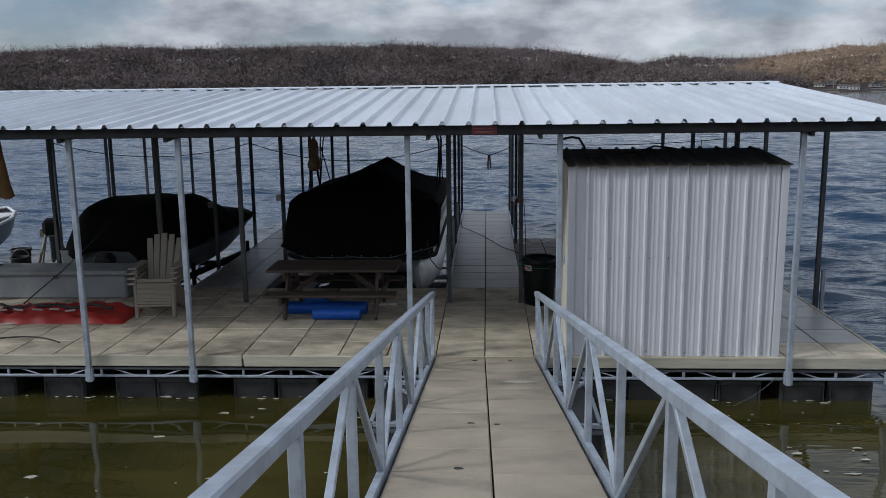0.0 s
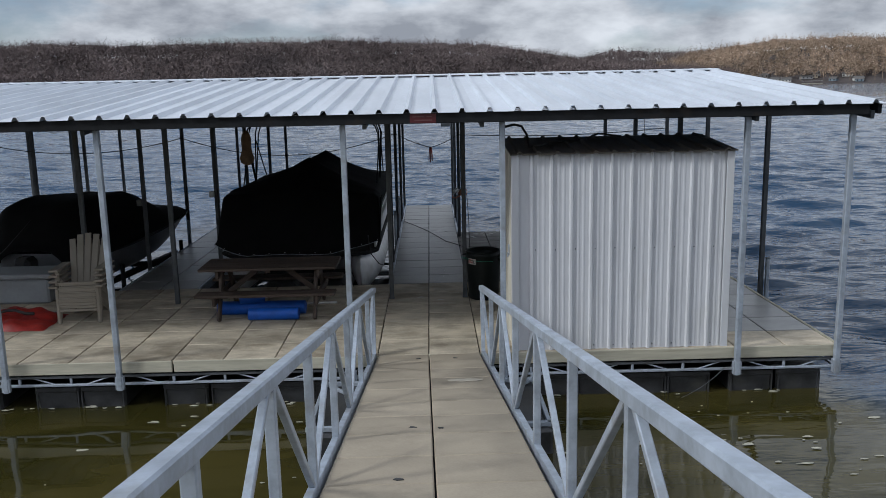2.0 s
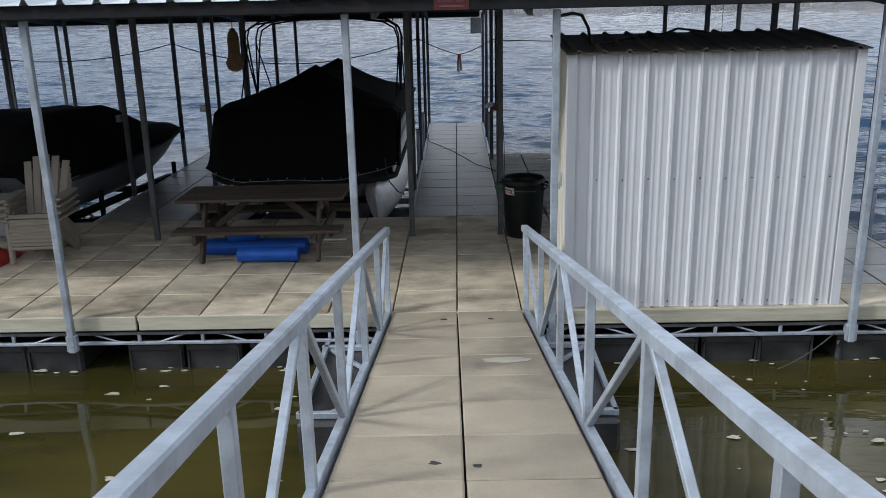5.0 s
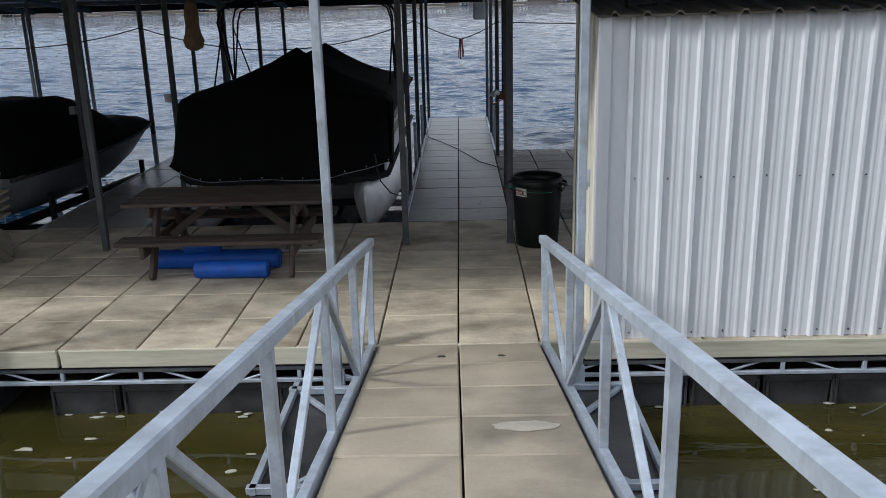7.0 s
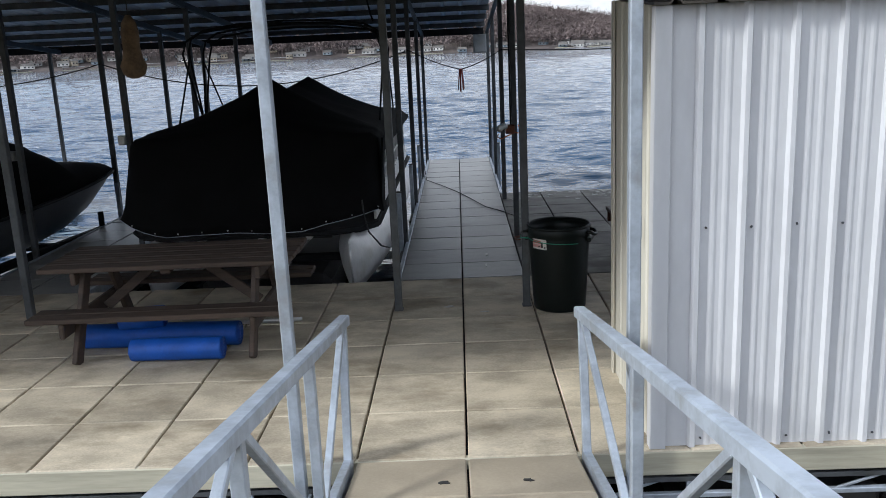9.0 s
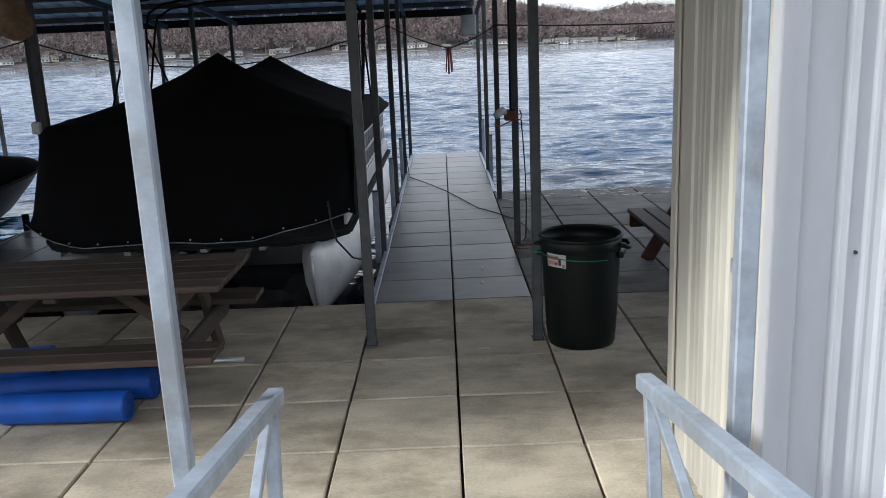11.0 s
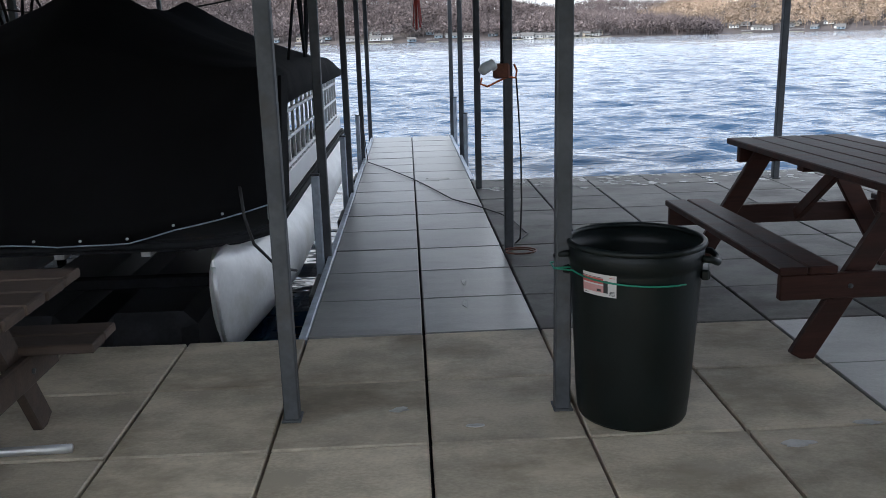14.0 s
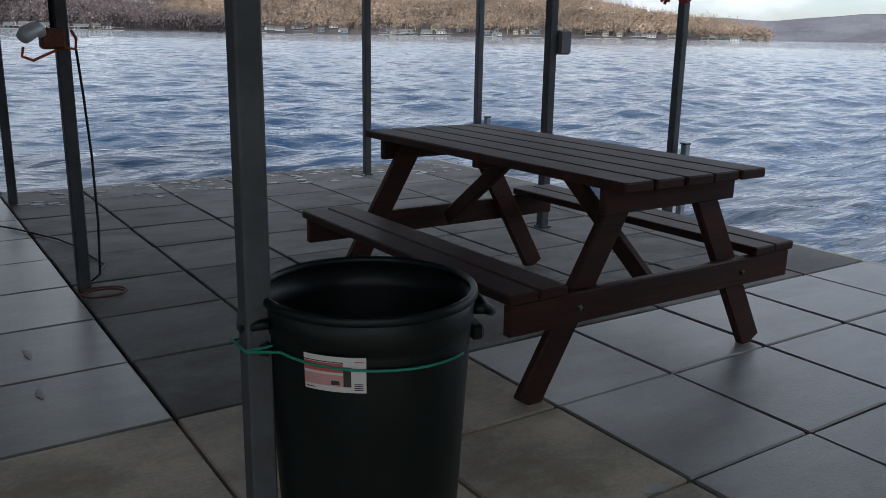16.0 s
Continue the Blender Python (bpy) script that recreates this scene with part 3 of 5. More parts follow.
sheets = {"f": roof_sheet(EAVE_F - 0.04, RIDGE_Y), "b": roof_sheet(RIDGE_Y, EAVE_B), "e": roof_sheet(RIDGE_Y, EAVE_BE)}
nx = round((ROOF_E - ROOF_W) / 0.915)
for i in range(nx):
    x = ROOF_E - 0.915 * (i + 1)
    for key in ("f", "e" if x > 0.5 else "b"):
        ob = new("roof_panel", sheets[key])
        ob.parent = roof
        ob.location = (x, 0, prng.uniform(-0.001, 0.001))
part("ridge_cap", Shape().add([(ROOF_W, RIDGE_Y - 0.16, Z_R + 0.02), (ROOF_E, RIDGE_Y - 0.16, Z_R + 0.02), (ROOF_E, RIDGE_Y, Z_R + 0.042), (ROOF_W, RIDGE_Y, Z_R + 0.042), (ROOF_E, RIDGE_Y + 0.16, Z_R + 0.02), (ROOF_W, RIDGE_Y + 0.16, Z_R + 0.02),
                               (ROOF_W, RIDGE_Y - 0.16, Z_R + 0.012), (ROOF_E, RIDGE_Y - 0.16, Z_R + 0.012), (ROOF_E, RIDGE_Y + 0.16, Z_R + 0.012), (ROOF_W, RIDGE_Y + 0.16, Z_R + 0.012)],
                              [(0, 1, 2, 3), (3, 2, 4, 5), (0, 6, 7, 1), (5, 4, 8, 9), (6, 9, 8, 7)]), ROOF_TOP, roof)
part("fascia", Shape().bar((ROOF_W, EAVE_F + 0.02, Z_F - 0.062), (ROOF_E - 0.2, EAVE_F + 0.02, Z_F - 0.062), 0.05, 0.118, bevel=0.006), STEEL_DARK, roof, "dark steel fascia channel")
zb = roof_z(EAVE_B)
part("fascia", Shape().bar((ROOF_W, EAVE_B - 0.05, zb - 0.075), (0.6, EAVE_B - 0.05, zb - 0.075), 0.05, 0.135, bevel=0.006), STEEL_DARK, roof)
zb = roof_z(EAVE_BE)
part("fascia", Shape().bar((0.6, EAVE_BE - 0.05, zb - 0.075), (ROOF_E - 0.02, EAVE_BE - 0.05, zb - 0.075), 0.05, 0.135, bevel=0.006), STEEL_DARK, roof)
for ya, yb in ((EAVE_F + 0.05, RIDGE_Y), (RIDGE_Y, EAVE_BE - 0.08)):
    part("end_rafter", Shape().bar((ROOF_E - 0.06, ya, roof_z(ya) - 0.07), (ROOF_E - 0.06, yb, roof_z(yb) - 0.07), 0.05, 0.11), STEEL_DARK, roof)
# purlins and rafters: the roof's underside shade is painted in with the darker steel
y = EAVE_F + 1.15
while y < EAVE_B - 0.5:
    x1 = ROOF_E - 0.1 if y < EAVE_BE else 0.6
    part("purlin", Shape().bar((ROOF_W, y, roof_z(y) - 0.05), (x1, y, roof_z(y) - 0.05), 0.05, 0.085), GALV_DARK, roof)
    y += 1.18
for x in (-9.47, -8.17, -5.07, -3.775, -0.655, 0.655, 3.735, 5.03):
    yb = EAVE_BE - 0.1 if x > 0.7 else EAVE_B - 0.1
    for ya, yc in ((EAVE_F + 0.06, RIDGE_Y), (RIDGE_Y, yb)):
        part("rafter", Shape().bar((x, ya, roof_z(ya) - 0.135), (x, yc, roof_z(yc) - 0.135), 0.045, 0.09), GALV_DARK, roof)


# ---- storage shed ----
SX0, SX1, SY0, SY1, SZ0 = 1.015, 3.55, 0.03, 1.2, 0.0
SZF, SZB = 2.335, 2.42


def ribbed(length, height, pitch, mat, name, z_top=None, rib=0.027):
    """A ribbed wall sheet in the xz plane, ribs out to -y; z_top: height at the far end, if it slopes."""
    prof = [(0, 0)]
    k = pitch * 0.92
    while k < length - 0.05:
        prof += [(k - 0.025, 0), (k - 0.012, -rib), (k + 0.012, -rib), (k + 0.025, 0)]
        for q in (0.37, 0.63):
            c = k + pitch * q
            if c < length - 0.06:
                prof += [(c - 0.02, 0), (c - 0.006, -0.0045 if rib > 0.01 else -0.003), (c + 0.006, -0.0045 if rib > 0.01 else -0.003), (c + 0.02, 0)]
        k += pitch
    prof = sorted(set(prof)) + [(length, 0)]
    zt = z_top if z_top is not None else height
    s = Shape()
    n = len(prof)
    verts = [(x, y, 0) for x, y in prof] + [(x, y, height + (zt - height) * x / length) for x, y in prof]
    verts += [(x, 0.03, 0) for x, y in prof] + [(x, 0.03, height + (zt - height) * x / length) for x, y in prof]
    faces = [(i, i + 1, n + i + 1, n + i) for i in range(n - 1)] + [(2 * n + i, 3 * n + i, 3 * n + i + 1, 2 * n + i + 1) for i in range(n - 1)]
    faces += [(n + i, n + i + 1, 3 * n + i + 1, 3 * n + i) for i in range(n - 1)] + [(i, 2 * n + i, 2 * n + i + 1, i + 1) for i in range(n - 1)]
    faces += [(0, n, 3 * n, 2 * n), (n - 1, 3 * n - 1, 4 * n - 1, 2 * n - 1)]
    s.add(verts, faces)
    return s


shed = thing("storage_shed", "white ribbed metal storage shed with a dark lean-to roof", "shed", at=(0, 0, 0))
w = part("front_wall", ribbed(SX1 - SX0, SZF, 0.2326, SIDING, "front_wall"), SIDING, shed, "white ribbed metal wall")
w.location = (SX0, SY0 + 0.025, SZ0)
w = part("side_wall", ribbed(SY1 - SY0 - 0.06, SZB, 0.2365, SIDING_YELLOWISH, "side_wall", SZF, 0.009), SIDING_YELLOWISH, shed, "yellowed white ribbed metal wall with a hasp")
w.matrix_world = pose(SX0 + 0.004, SY1 - 0.02, SZ0, 0, 0, -90)
w = part("side_wall", ribbed(SY1 - SY0 - 0.06, SZF, 0.2365, SIDING_YELLOWISH, "side_wall", SZB, 0.009), SIDING_YELLOWISH, shed)
w.matrix_world = pose(SX1 - 0.004, SY0 + 0.04, SZ0, 0, 0, 90)
w = part("back_wall", ribbed(SX1 - SX0, SZB, 0.2365, SIDING_YELLOWISH, "back_wall", None, 0.02), SIDING_YELLOWISH, shed)
w.matrix_world = pose(SX1, SY1 - 0.03, SZ0, 0, 0, 180)
for cx, cy in ((SX0, SY0), (SX1, SY0), (SX0, SY1), (SX1, SY1)):
    zt = SZF if cy == SY0 else SZB
    dx, dy = (1 if cx == SX0 else -1), (1 if cy == SY0 else -1)
    part("corner_trim", Shape().box((cx + dx * 0.025, cy - dy * 0.006, zt / 2), (0.085, 0.012, zt), bevel=0.003).box((cx - dx * 0.012, cy + dy * 0.03, zt / 2), (0.012, 0.075, zt), bevel=0.003), SIDING if cy == SY0 else SIDING_YELLOWISH, shed)
# lean-to roof with ribs running from back to front
n = 12
ln = SX1 - SX0 + 0.07
prof = []
for k in range(n):
    a, p = k * ln / n, ln / n
    prof += [(a, 0), (a + p * 0.36, 0), (a + p * 0.45, 0.024), (a + p * 0.55, 0.024), (a + p * 0.64, 0)]
prof.append((ln, 0))
N = len(prof)
verts = []
for dz in (0.0, -0.012):
    for yy, zz in ((SY0 - 0.06, SZF + 0.012), (SY1 + 0.09, SZB + 0.035)):
        verts += [(SX0 - 0.035 + x, yy, zz + z + dz) for x, z in prof]
faces = [(k, k + 1, N + k + 1, N + k) for k in range(N - 1)] + [(2 * N + k, 3 * N + k, 3 * N + k + 1, 2 * N + k + 1) for k in range(N - 1)]
faces += [(k, 2 * N + k, 2 * N + k + 1, k + 1) for k in range(N - 1)] + [(N + k, N + k + 1, 3 * N + k + 1, 3 * N + k) for k in range(N - 1)] + [(0, N, 3 * N, 2 * N), (N - 1, 3 * N - 1, 4 * N - 1, 2 * N - 1)]
part("shed_roof", Shape().add(verts, faces), SHED_ROOF, shed, "dark weathered ribbed metal roof")

# ---- gangway ----
GS, GC = 0.188, -0.0105           # slope, and drift of its axis to the right towards the shore
G_END = -11.4


def gx(y):
    return GC * y


def gp(u, y, h):
    """A place on the gangway: u across, y along, h above its floor."""
    return Vector((gx(y) + u, y, -GS * y + h))


gangway = thing("gangway", "sloping galvanised steel gangway with truss railings and concrete panels", "gangway")
gangway["kind"] = "structure"
gm = Shape().box((0, 0, -0.025), (0.596, 0.6 * math.hypot(1, GS) - 0.014, 0.05), bevel=0.009).mesh("concrete_panel", CONCRETE_RAMP)
tilt = -math.degrees(math.atan(GS))
for j in range(19):
    for i in (-1, 1):
        y = -0.6 * (j + 0.5) - 0.012
        ob = new("concrete_panel", gm)
        ob.parent = gangway
        c = gp(i * 0.3035, y, prng.uniform(-0.002, 0.002))
        ob.matrix_world = pose(*c, tilt + prng.uniform(-0.2, 0.2), prng.uniform(-0.2, 0.2), math.degrees(-GC) + prng.uniform(-0.2, 0.2))
part("deck_pan", Shape().bar(gp(0, -0.02, -0.075), gp(0, G_END, -0.075), 1.24, 0.02), STEEL_DARK, gangway, "dull steel pan beneath the panels")
for sgn in (-1, 1):
    u = sgn * 0.645
    part("side_channel", Shape().bar(gp(u, -0.02, -0.02), gp(u, G_END, -0.02), 0.045, 0.1), GALV, gangway)
    part("top_rail", Shape().bar(gp(u, 0.19, 0.785), gp(u, G_END, 0.775), 0.062, 0.062, bevel=0.008), GALV, gangway, "square galvanised hand rail")
    nodes = [0.1, -0.95, -2.1, -3.3, -4.35, -5.45, -6.5, -7.6, -8.7, -9.8] if sgn < 0 else [0.1, -1.25, -2.4, -3.5, -4.7, -5.9, -7.0, -8.1, -9.2, -10.3]
    for k, y in enumerate(nodes):
        yb = min(y, -0.05)
        part("upright", Shape().bar(gp(u, yb, 0.02), gp(u, y, 0.76), 0.045, 0.045, up=(0, 1, 0)), GALV, gangway)
        if k % 2 == 0:
            for o in (-1, 1):
                if 0 <= k + o < len(nodes):
                    yo = min(nodes[k + o], -0.05) - o * -0.05
                    part("diagonal", Shape().bar(gp(u, y + (0.06 if o < 0 else -0.06), 0.755), gp(u, yo, 0.03), 0.034, 0.034, up=(1, 0, 0)), GALV, gangway)
for y in (-0.5, -1.9, -3.1, -4.3, -5.5, -6.7, -7.9, -9.1):
    part("cross_member", Shape().bar(gp(-0.64, y, -0.09), gp(0.64, y, -0.09), 0.04, 0.05), GALV_DARK, gangway)

# ---- the near bank, unseen behind the walker: added to close the place and darken reflections ----
BANK = material("bank_earth", (0.12, 0.10, 0.065), 0.95, spread=0.3, scale=0.5, fine=6, bump=0.4, stain=(0.07, 0.075, 0.035), spec=0.1)
vs, fs = [], []
NB, MB = 60, 14
for i in range(NB):
    for j in range(MB):
        x = -90 + 180 * i / (NB - 1)
        d = (j / (MB - 1)) ** 1.8
        y = -10.9 - 60 * d + 1.5 * noise.noise((x * 0.08, 2.0, 1.0)) * min(1, abs(x) / 8)
        z = -1.2 + (3.1 if abs(x) < 3 else 2.2 + 0.9 * max(0, 1 - (abs(x) - 3) / 5)) * min(1, j / 2) + 9 * d + (0.25 * noise.noise((x * 0.3, y * 0.3, 4.0)) if j > 2 else 0)
        vs.append((x, y, z))
for i in range(NB - 1):
    for j in range(MB - 1):
        fs.append((i * MB + j, (i + 1) * MB + j, (i + 1) * MB + j + 1, i * MB + j + 1))
single("ground_bank", Shape().add(vs, fs, smooth=True), BANK, "grassy earth bank at the head of the gangway", "bank", kind="structure")

# ---- far shore: hills, woods, houses ----
LAND = material("bare_hillside", (0.085, 0.074, 0.072), 0.95, spread=0.35, scale=0.02, fine=0.3, bump=0.0, spec=0.1, stain=(0.10, 0.085, 0.072))
# the grey woods hold cloud shadow in their colour, the tan ones sunlight and haze
WOODS_CLOUDED = material("cloud_shaded_woods", (0.155, 0.126, 0.122), 0.95, spread=0.35, scale=0.012, fine=0.15, bump=0.0, spec=0.1, stain=(0.09, 0.078, 0.08))
WOODS_SUNLIT = material("sunlit_tan_woods", (0.33, 0.25, 0.185), 0.95, spread=0.3, scale=0.012, fine=0.15, bump=0.0, spec=0.1, stain=(0.23, 0.175, 0.135))
# the farthest hills have the haze of distance mixed into their blue-grey
WOODS_FAR = material("hazed_distant_woods", (0.14, 0.135, 0.15), 0.95, spread=0.25, scale=0.006, fine=0.1, bump=0.0, spec=0.1)
CEDAR = material("dark_cedar", (0.035, 0.042, 0.026), 0.95, spread=0.3, scale=0.05, fine=0.4, bump=0.0, spec=0.1)
HOUSE_WALLS = [material("house_wall_" + n, c, 0.8, spread=0.06, scale=0.3, fine=2, bump=0.0) for n, c in (("white", (0.62, 0.61, 0.59)), ("tan", (0.38, 0.33, 0.26)), ("grey", (0.3, 0.3, 0.3)), ("blue", (0.2, 0.25, 0.29)))]
HOUSE_ROOF = material("house_shingles", (0.12, 0.115, 0.11), 0.9, spread=0.2, scale=0.5, fine=3, bump=0.0)
DOCK_ROOF = material("pale_dock_roof", (0.42, 0.43, 0.44), 0.6, spread=0.12, scale=0.4, fine=3, bump=0.0)
GLASS_DARK = material("dark_window", (0.02, 0.025, 0.03), 0.15, spread=0.1, bump=0.0)


def speckle(m, low, high):
    """Vary a wood's colour from twig to twig."""
    nt = m.node_tree
    b = nt.nodes["Principled BSDF"]
    src = b.inputs["Base Color"].links[0].from_socket
    geo = nt.nodes.new("ShaderNodeNewGeometry")
    mr = nt.nodes.new("ShaderNodeMapRange")
    mr.inputs["To Min"].default_value, mr.inputs["To Max"].default_value = low, high
    hsv = nt.nodes.new("ShaderNodeHueSaturation")
    nt.links.new(geo.outputs["Random Per Island"], mr.inputs["Value"])
    nt.links.new(mr.outputs[0], hsv.inputs["Value"])
    nt.links.new(src, hsv.inputs["Color"])
    nt.links.new(hsv.outputs["Color"], b.inputs["Base Color"])


speckle(WOODS_CLOUDED, 0.65, 1.4)
speckle(WOODS_SUNLIT, 0.7, 1.35)


def bearing(deg, r):
    return r * math.sin(radians(deg)), r * math.cos(radians(deg))


def hill(name, a0, a1, r0, r1, crest, mat, label, seed):
    """A ridge between two bearings (degrees clockwise from straight ahead); crest(a): its height in metres."""
    na, nr = 140, 16
    verts, faces = [], []
    for i in range(na):
        a = a0 + (a1 - a0) * i / (na - 1)
        h = crest(a)
        for j in range(nr):
            t = j / (nr - 1)
            x, y = bearing(a, r0 + (r1 - r0) * t)
            z = WATER_Z - 0.5 + (h + 0.5) * (math.sin(min(1, t * 1.25) * math.pi / 2) ** 1.1) + (noise.noise((x * 0.006, y * 0.006, seed)) * 9 * t if t > 0 else 0) + noise.noise((x * 0.03, y * 0.03, seed)) * 2 * t
            verts.append((x, y, z))
    for i in range(na - 1):
        for j in range(nr - 1):
            faces.append((i * nr + j, (i + 1) * nr + j, (i + 1) * nr + j + 1, i * nr + j + 1))
    s = Shape()
    s.add(verts, faces, smooth=True)
    ob = single(name, s, mat, label, "hill", kind="structure")
    return verts, na, nr


def curve_of(points):
    xs, ys = zip(*points)
    return lambda a: float(np.interp(a, xs, ys))


def bare_tree(rng, h):
    """Triangles of one leafless tree: a tapered trunk and forking limbs, thin ribbons crossed at odd angles."""
    tris = []

    def limb(p, d, ln, w, depth):
        side = d.cross(Vector((rng.uniform(-1, 1), rng.uniform(-1, 1), 0.1))).normalized() * w
        q = p + d * ln
        tris.append((p - side, p + side, q))
        if depth:
            for k in range(3 if depth > 1 else 2):
                nd = (d + Vector((rng.uniform(-0.8, 0.8), rng.uniform(-0.8, 0.8), rng.uniform(-0.1, 0.5)))).normalized()
                limb(p + d * ln * rng.uniform(0.35, 0.85), nd, ln * rng.uniform(0.45, 0.65), w * 0.6, depth - 1)

    limb(Vector((0, 0, 0)), Vector((rng.uniform(-0.08, 0.08), rng.uniform(-0.08, 0.08), 1)).normalized(), h, h * 0.018, 3)
    for k in range(32):      # fine twigs of the crown
        c = Vector((rng.uniform(-0.28, 0.28) * h, rng.uniform(-0.28, 0.28) * h, h * rng.uniform(0.45, 0.98)))
        u = Vector((rng.uniform(-1, 1), rng.uniform(-1, 1), rng.uniform(0.2, 1.2))).normalized() * h * rng.uniform(0.07, 0.16)
        w = Vector((rng.uniform(-1, 1), rng.uniform(-1, 1), 0)).normalized() * h * 0.06
        tris.append((c - w - u * 0.4, c + w - u * 0.4, c + u))
    return np.array([[tuple(v) for v in t] for t in tris])


def woods(name, grid, count, mat, label, seed, hmin=11, hmax=18, tmin=0.05, tmax=0.95):
    verts, na, nr = grid
    rng = random.Random(seed)
    kinds = [bare_tree(rng, 1.0) for _ in range(10)]
    out = []
    V = np.array(verts).reshape(na, nr, 3)
    for _ in range(count):
        fi, fj = rng.uniform(0, na - 1.01), rng.uniform(tmin, tmax) * (nr - 1.01)
        i, j, u, w = int(fi), int(fj), fi % 1, fj % 1
        p = V[i, j] * (1 - u) * (1 - w) + V[i + 1, j] * u * (1 - w) + V[i, j + 1] * (1 - u) * w + V[i + 1, j + 1] * u * w
        h = rng.uniform(hmin, hmax)
        a = rng.uniform(0, 6.28)
        k = rng.choice(kinds) * np.array([h * 1.15, h * 1.15, h])
        c, s = math.cos(a), math.sin(a)
        k = k @ np.array([[c, s, 0], [-s, c, 0], [0, 0, 1]]) + p - np.array([0, 0, 0.4])
        out.append(k.reshape(-1, 3))
    P = np.concatenate(out)
    me = bpy.data.meshes.new(name)
    me.vertices.add(len(P))
    me.vertices.foreach_set("co", P.ravel())
    me.loops.add(len(P))
    me.loops.foreach_set("vertex_index", np.arange(len(P)))
    me.polygons.add(len(P) // 3)
    me.polygons.foreach_set("loop_start", np.arange(len(P) // 3) * 3)
    me.update()
    me.validate()
    me.materials.append(mat)
    return tagged(new(name, me), label, "woods", kind="stuff")


crest_main = curve_of([(-62, 36), (-40, 42), (-32, 40), (-24, 51), (-12, 52), (-5, 55), (2, 47), (7, 34), (11, 19), (16, 10), (19, 1), (20, -6)])
crest_mid = curve_of([(-4, -4), (4, 22), (9, 30), (12, 48), (15, 42), (20, 36), (24, 12), (26, -6)])
crest_east = curve_of([(12, -6), (17, 36), (22, 52), (26, 52), (31, 40), (36, 46), (42, 48), (46, 32), (50, 18), (53, 3), (54, -6)])
crest_far = curve_of([(38, 20), (44, 60), (50, 75), (54, 62), (60, 90), (66, 70), (75, 80), (90, 60)])
g_main = hill("hill_1", -62, 20, 1000, 1260, crest_main, LAND, "long wooded hill across the lake in winter", 3.1)
g_mid = hill("hill_2", -4, 26, 1290, 1600, crest_mid, LAND, "wooded hill behind the first across the lake", 5.7)
g_east = hill("hill_3", 12, 54, 1180, 1500, crest_east, LAND, "sunlit tan wooded hill across the lake", 8.3)
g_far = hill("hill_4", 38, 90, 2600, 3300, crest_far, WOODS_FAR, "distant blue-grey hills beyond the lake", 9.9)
woods("woods_1", g_main, 8500, WOODS_CLOUDED, "bare grey winter woods on the hill", 21)
woods("woods_2", g_mid, 1800, WOODS_CLOUDED, "bare brown winter woods on the hill", 22)
woods("woods_3", g_east, 4200, WOODS_SUNLIT, "tan winter oak woods on the hill", 23)


# ---- houses and docks on the far shore ----
def shore_house(wall, w, d, h):
    t = thing("lake_house", "small gabled house on the far shore", "house", "shore houses")
    part("wall", Shape().box((0, 0, h / 2), (w, d, h), bevel=0.05), wall, t)
    part("roof", Shape().add([(-w / 2 - 0.5, -d / 2 - 0.6, h), (w / 2 + 0.5, -d / 2 - 0.6, h), (w / 2 + 0.5, 0, h + d * 0.33), (-w / 2 - 0.5, 0, h + d * 0.33), (-w / 2 - 0.5, d / 2 + 0.6, h), (w / 2 + 0.5, d / 2 + 0.6, h)],
                              [(0, 1, 2, 3), (3, 2, 5, 4), (0, 3, 4), (1, 5, 2), (0, 4, 5, 1)]), HOUSE_ROOF, t)
    for k in range(max(2, int(w / 4))):
        x = -w / 2 + w * (k + 0.5) / max(2, int(w / 4))
        part("window", Shape().box((x, -d / 2 - 0.05, h * 0.55), (1.6, 0.2, 1.5), bevel=0.03), GLASS_DARK, t)
    return t


def shore_dock(w):
    t = thing("boat_dock", "low roofed boat dock on the far shore", "boat dock", "shore docks")
    part("roof", Shape().box((0, 0, 3.4), (w, 9, 0.3), bevel=0.05), DOCK_ROOF, t)
    part("deck", Shape().box((0, 0, 0.3), (w, 9, 0.6), bevel=0.05), TIMBER, t)
    for k in range(4):
        part("post", Shape().box((-w / 2 + 0.6 + (w - 1.2) * k / 3, -4, 1.9), (0.3, 0.3, 2.8), bevel=0.03), GALV_DARK, t)
    return t


hr = random.Random(5)
kinds = [shore_house(HOUSE_WALLS[k % 4], w_, d_, h_) for k, (w_, d_, h_) in enumerate(((12, 8, 3.2), (7, 7, 4.8), (15, 8, 3.6), (9, 8, 2.8)))]
docks = [shore_dock(14), shore_dock(22)]


def ground_at(a, t, r0, r1, crest):
    return WATER_Z - 0.5 + (crest(a) + 0.5) * (math.sin(min(1, t * 1.25) * math.pi / 2) ** 1.1)


first = True
for a in np.linspace(-38, 53, 120):
    a = a + hr.uniform(-1.6, 1.6)
    r0, r1, cr = (1000, 1260, crest_main) if a < 15 else (1180, 1500, crest_east)
    t_ = hr.uniform(0.02, 0.12)
    x, y = bearing(a, r0 + (r1 - r0) * t_)
    m = pose(x, y, ground_at(a, t_, r0, r1, cr) - 0.3, 0, 0, -a + hr.uniform(-25, 25))
    src = hr.choice(kinds)
    copy_thing(src, m)
    if hr.random() < 0.55:
        x, y = bearing(a + hr.uniform(-0.4, 0.4), r0 - 1)
        copy_thing(hr.choice(docks), pose(x, y, WATER_Z, 0, 0, -a))
for k, o in enumerate(kinds):
    x, y = bearing(-30 + 19 * k, 1010 if k < 3 else 1190)
    o.matrix_world = pose(x, y, 1.0, 0, 0, 30 - 19 * k)
for k, o in enumerate(docks):
    x, y = bearing(-20 + 30 * k, 990)
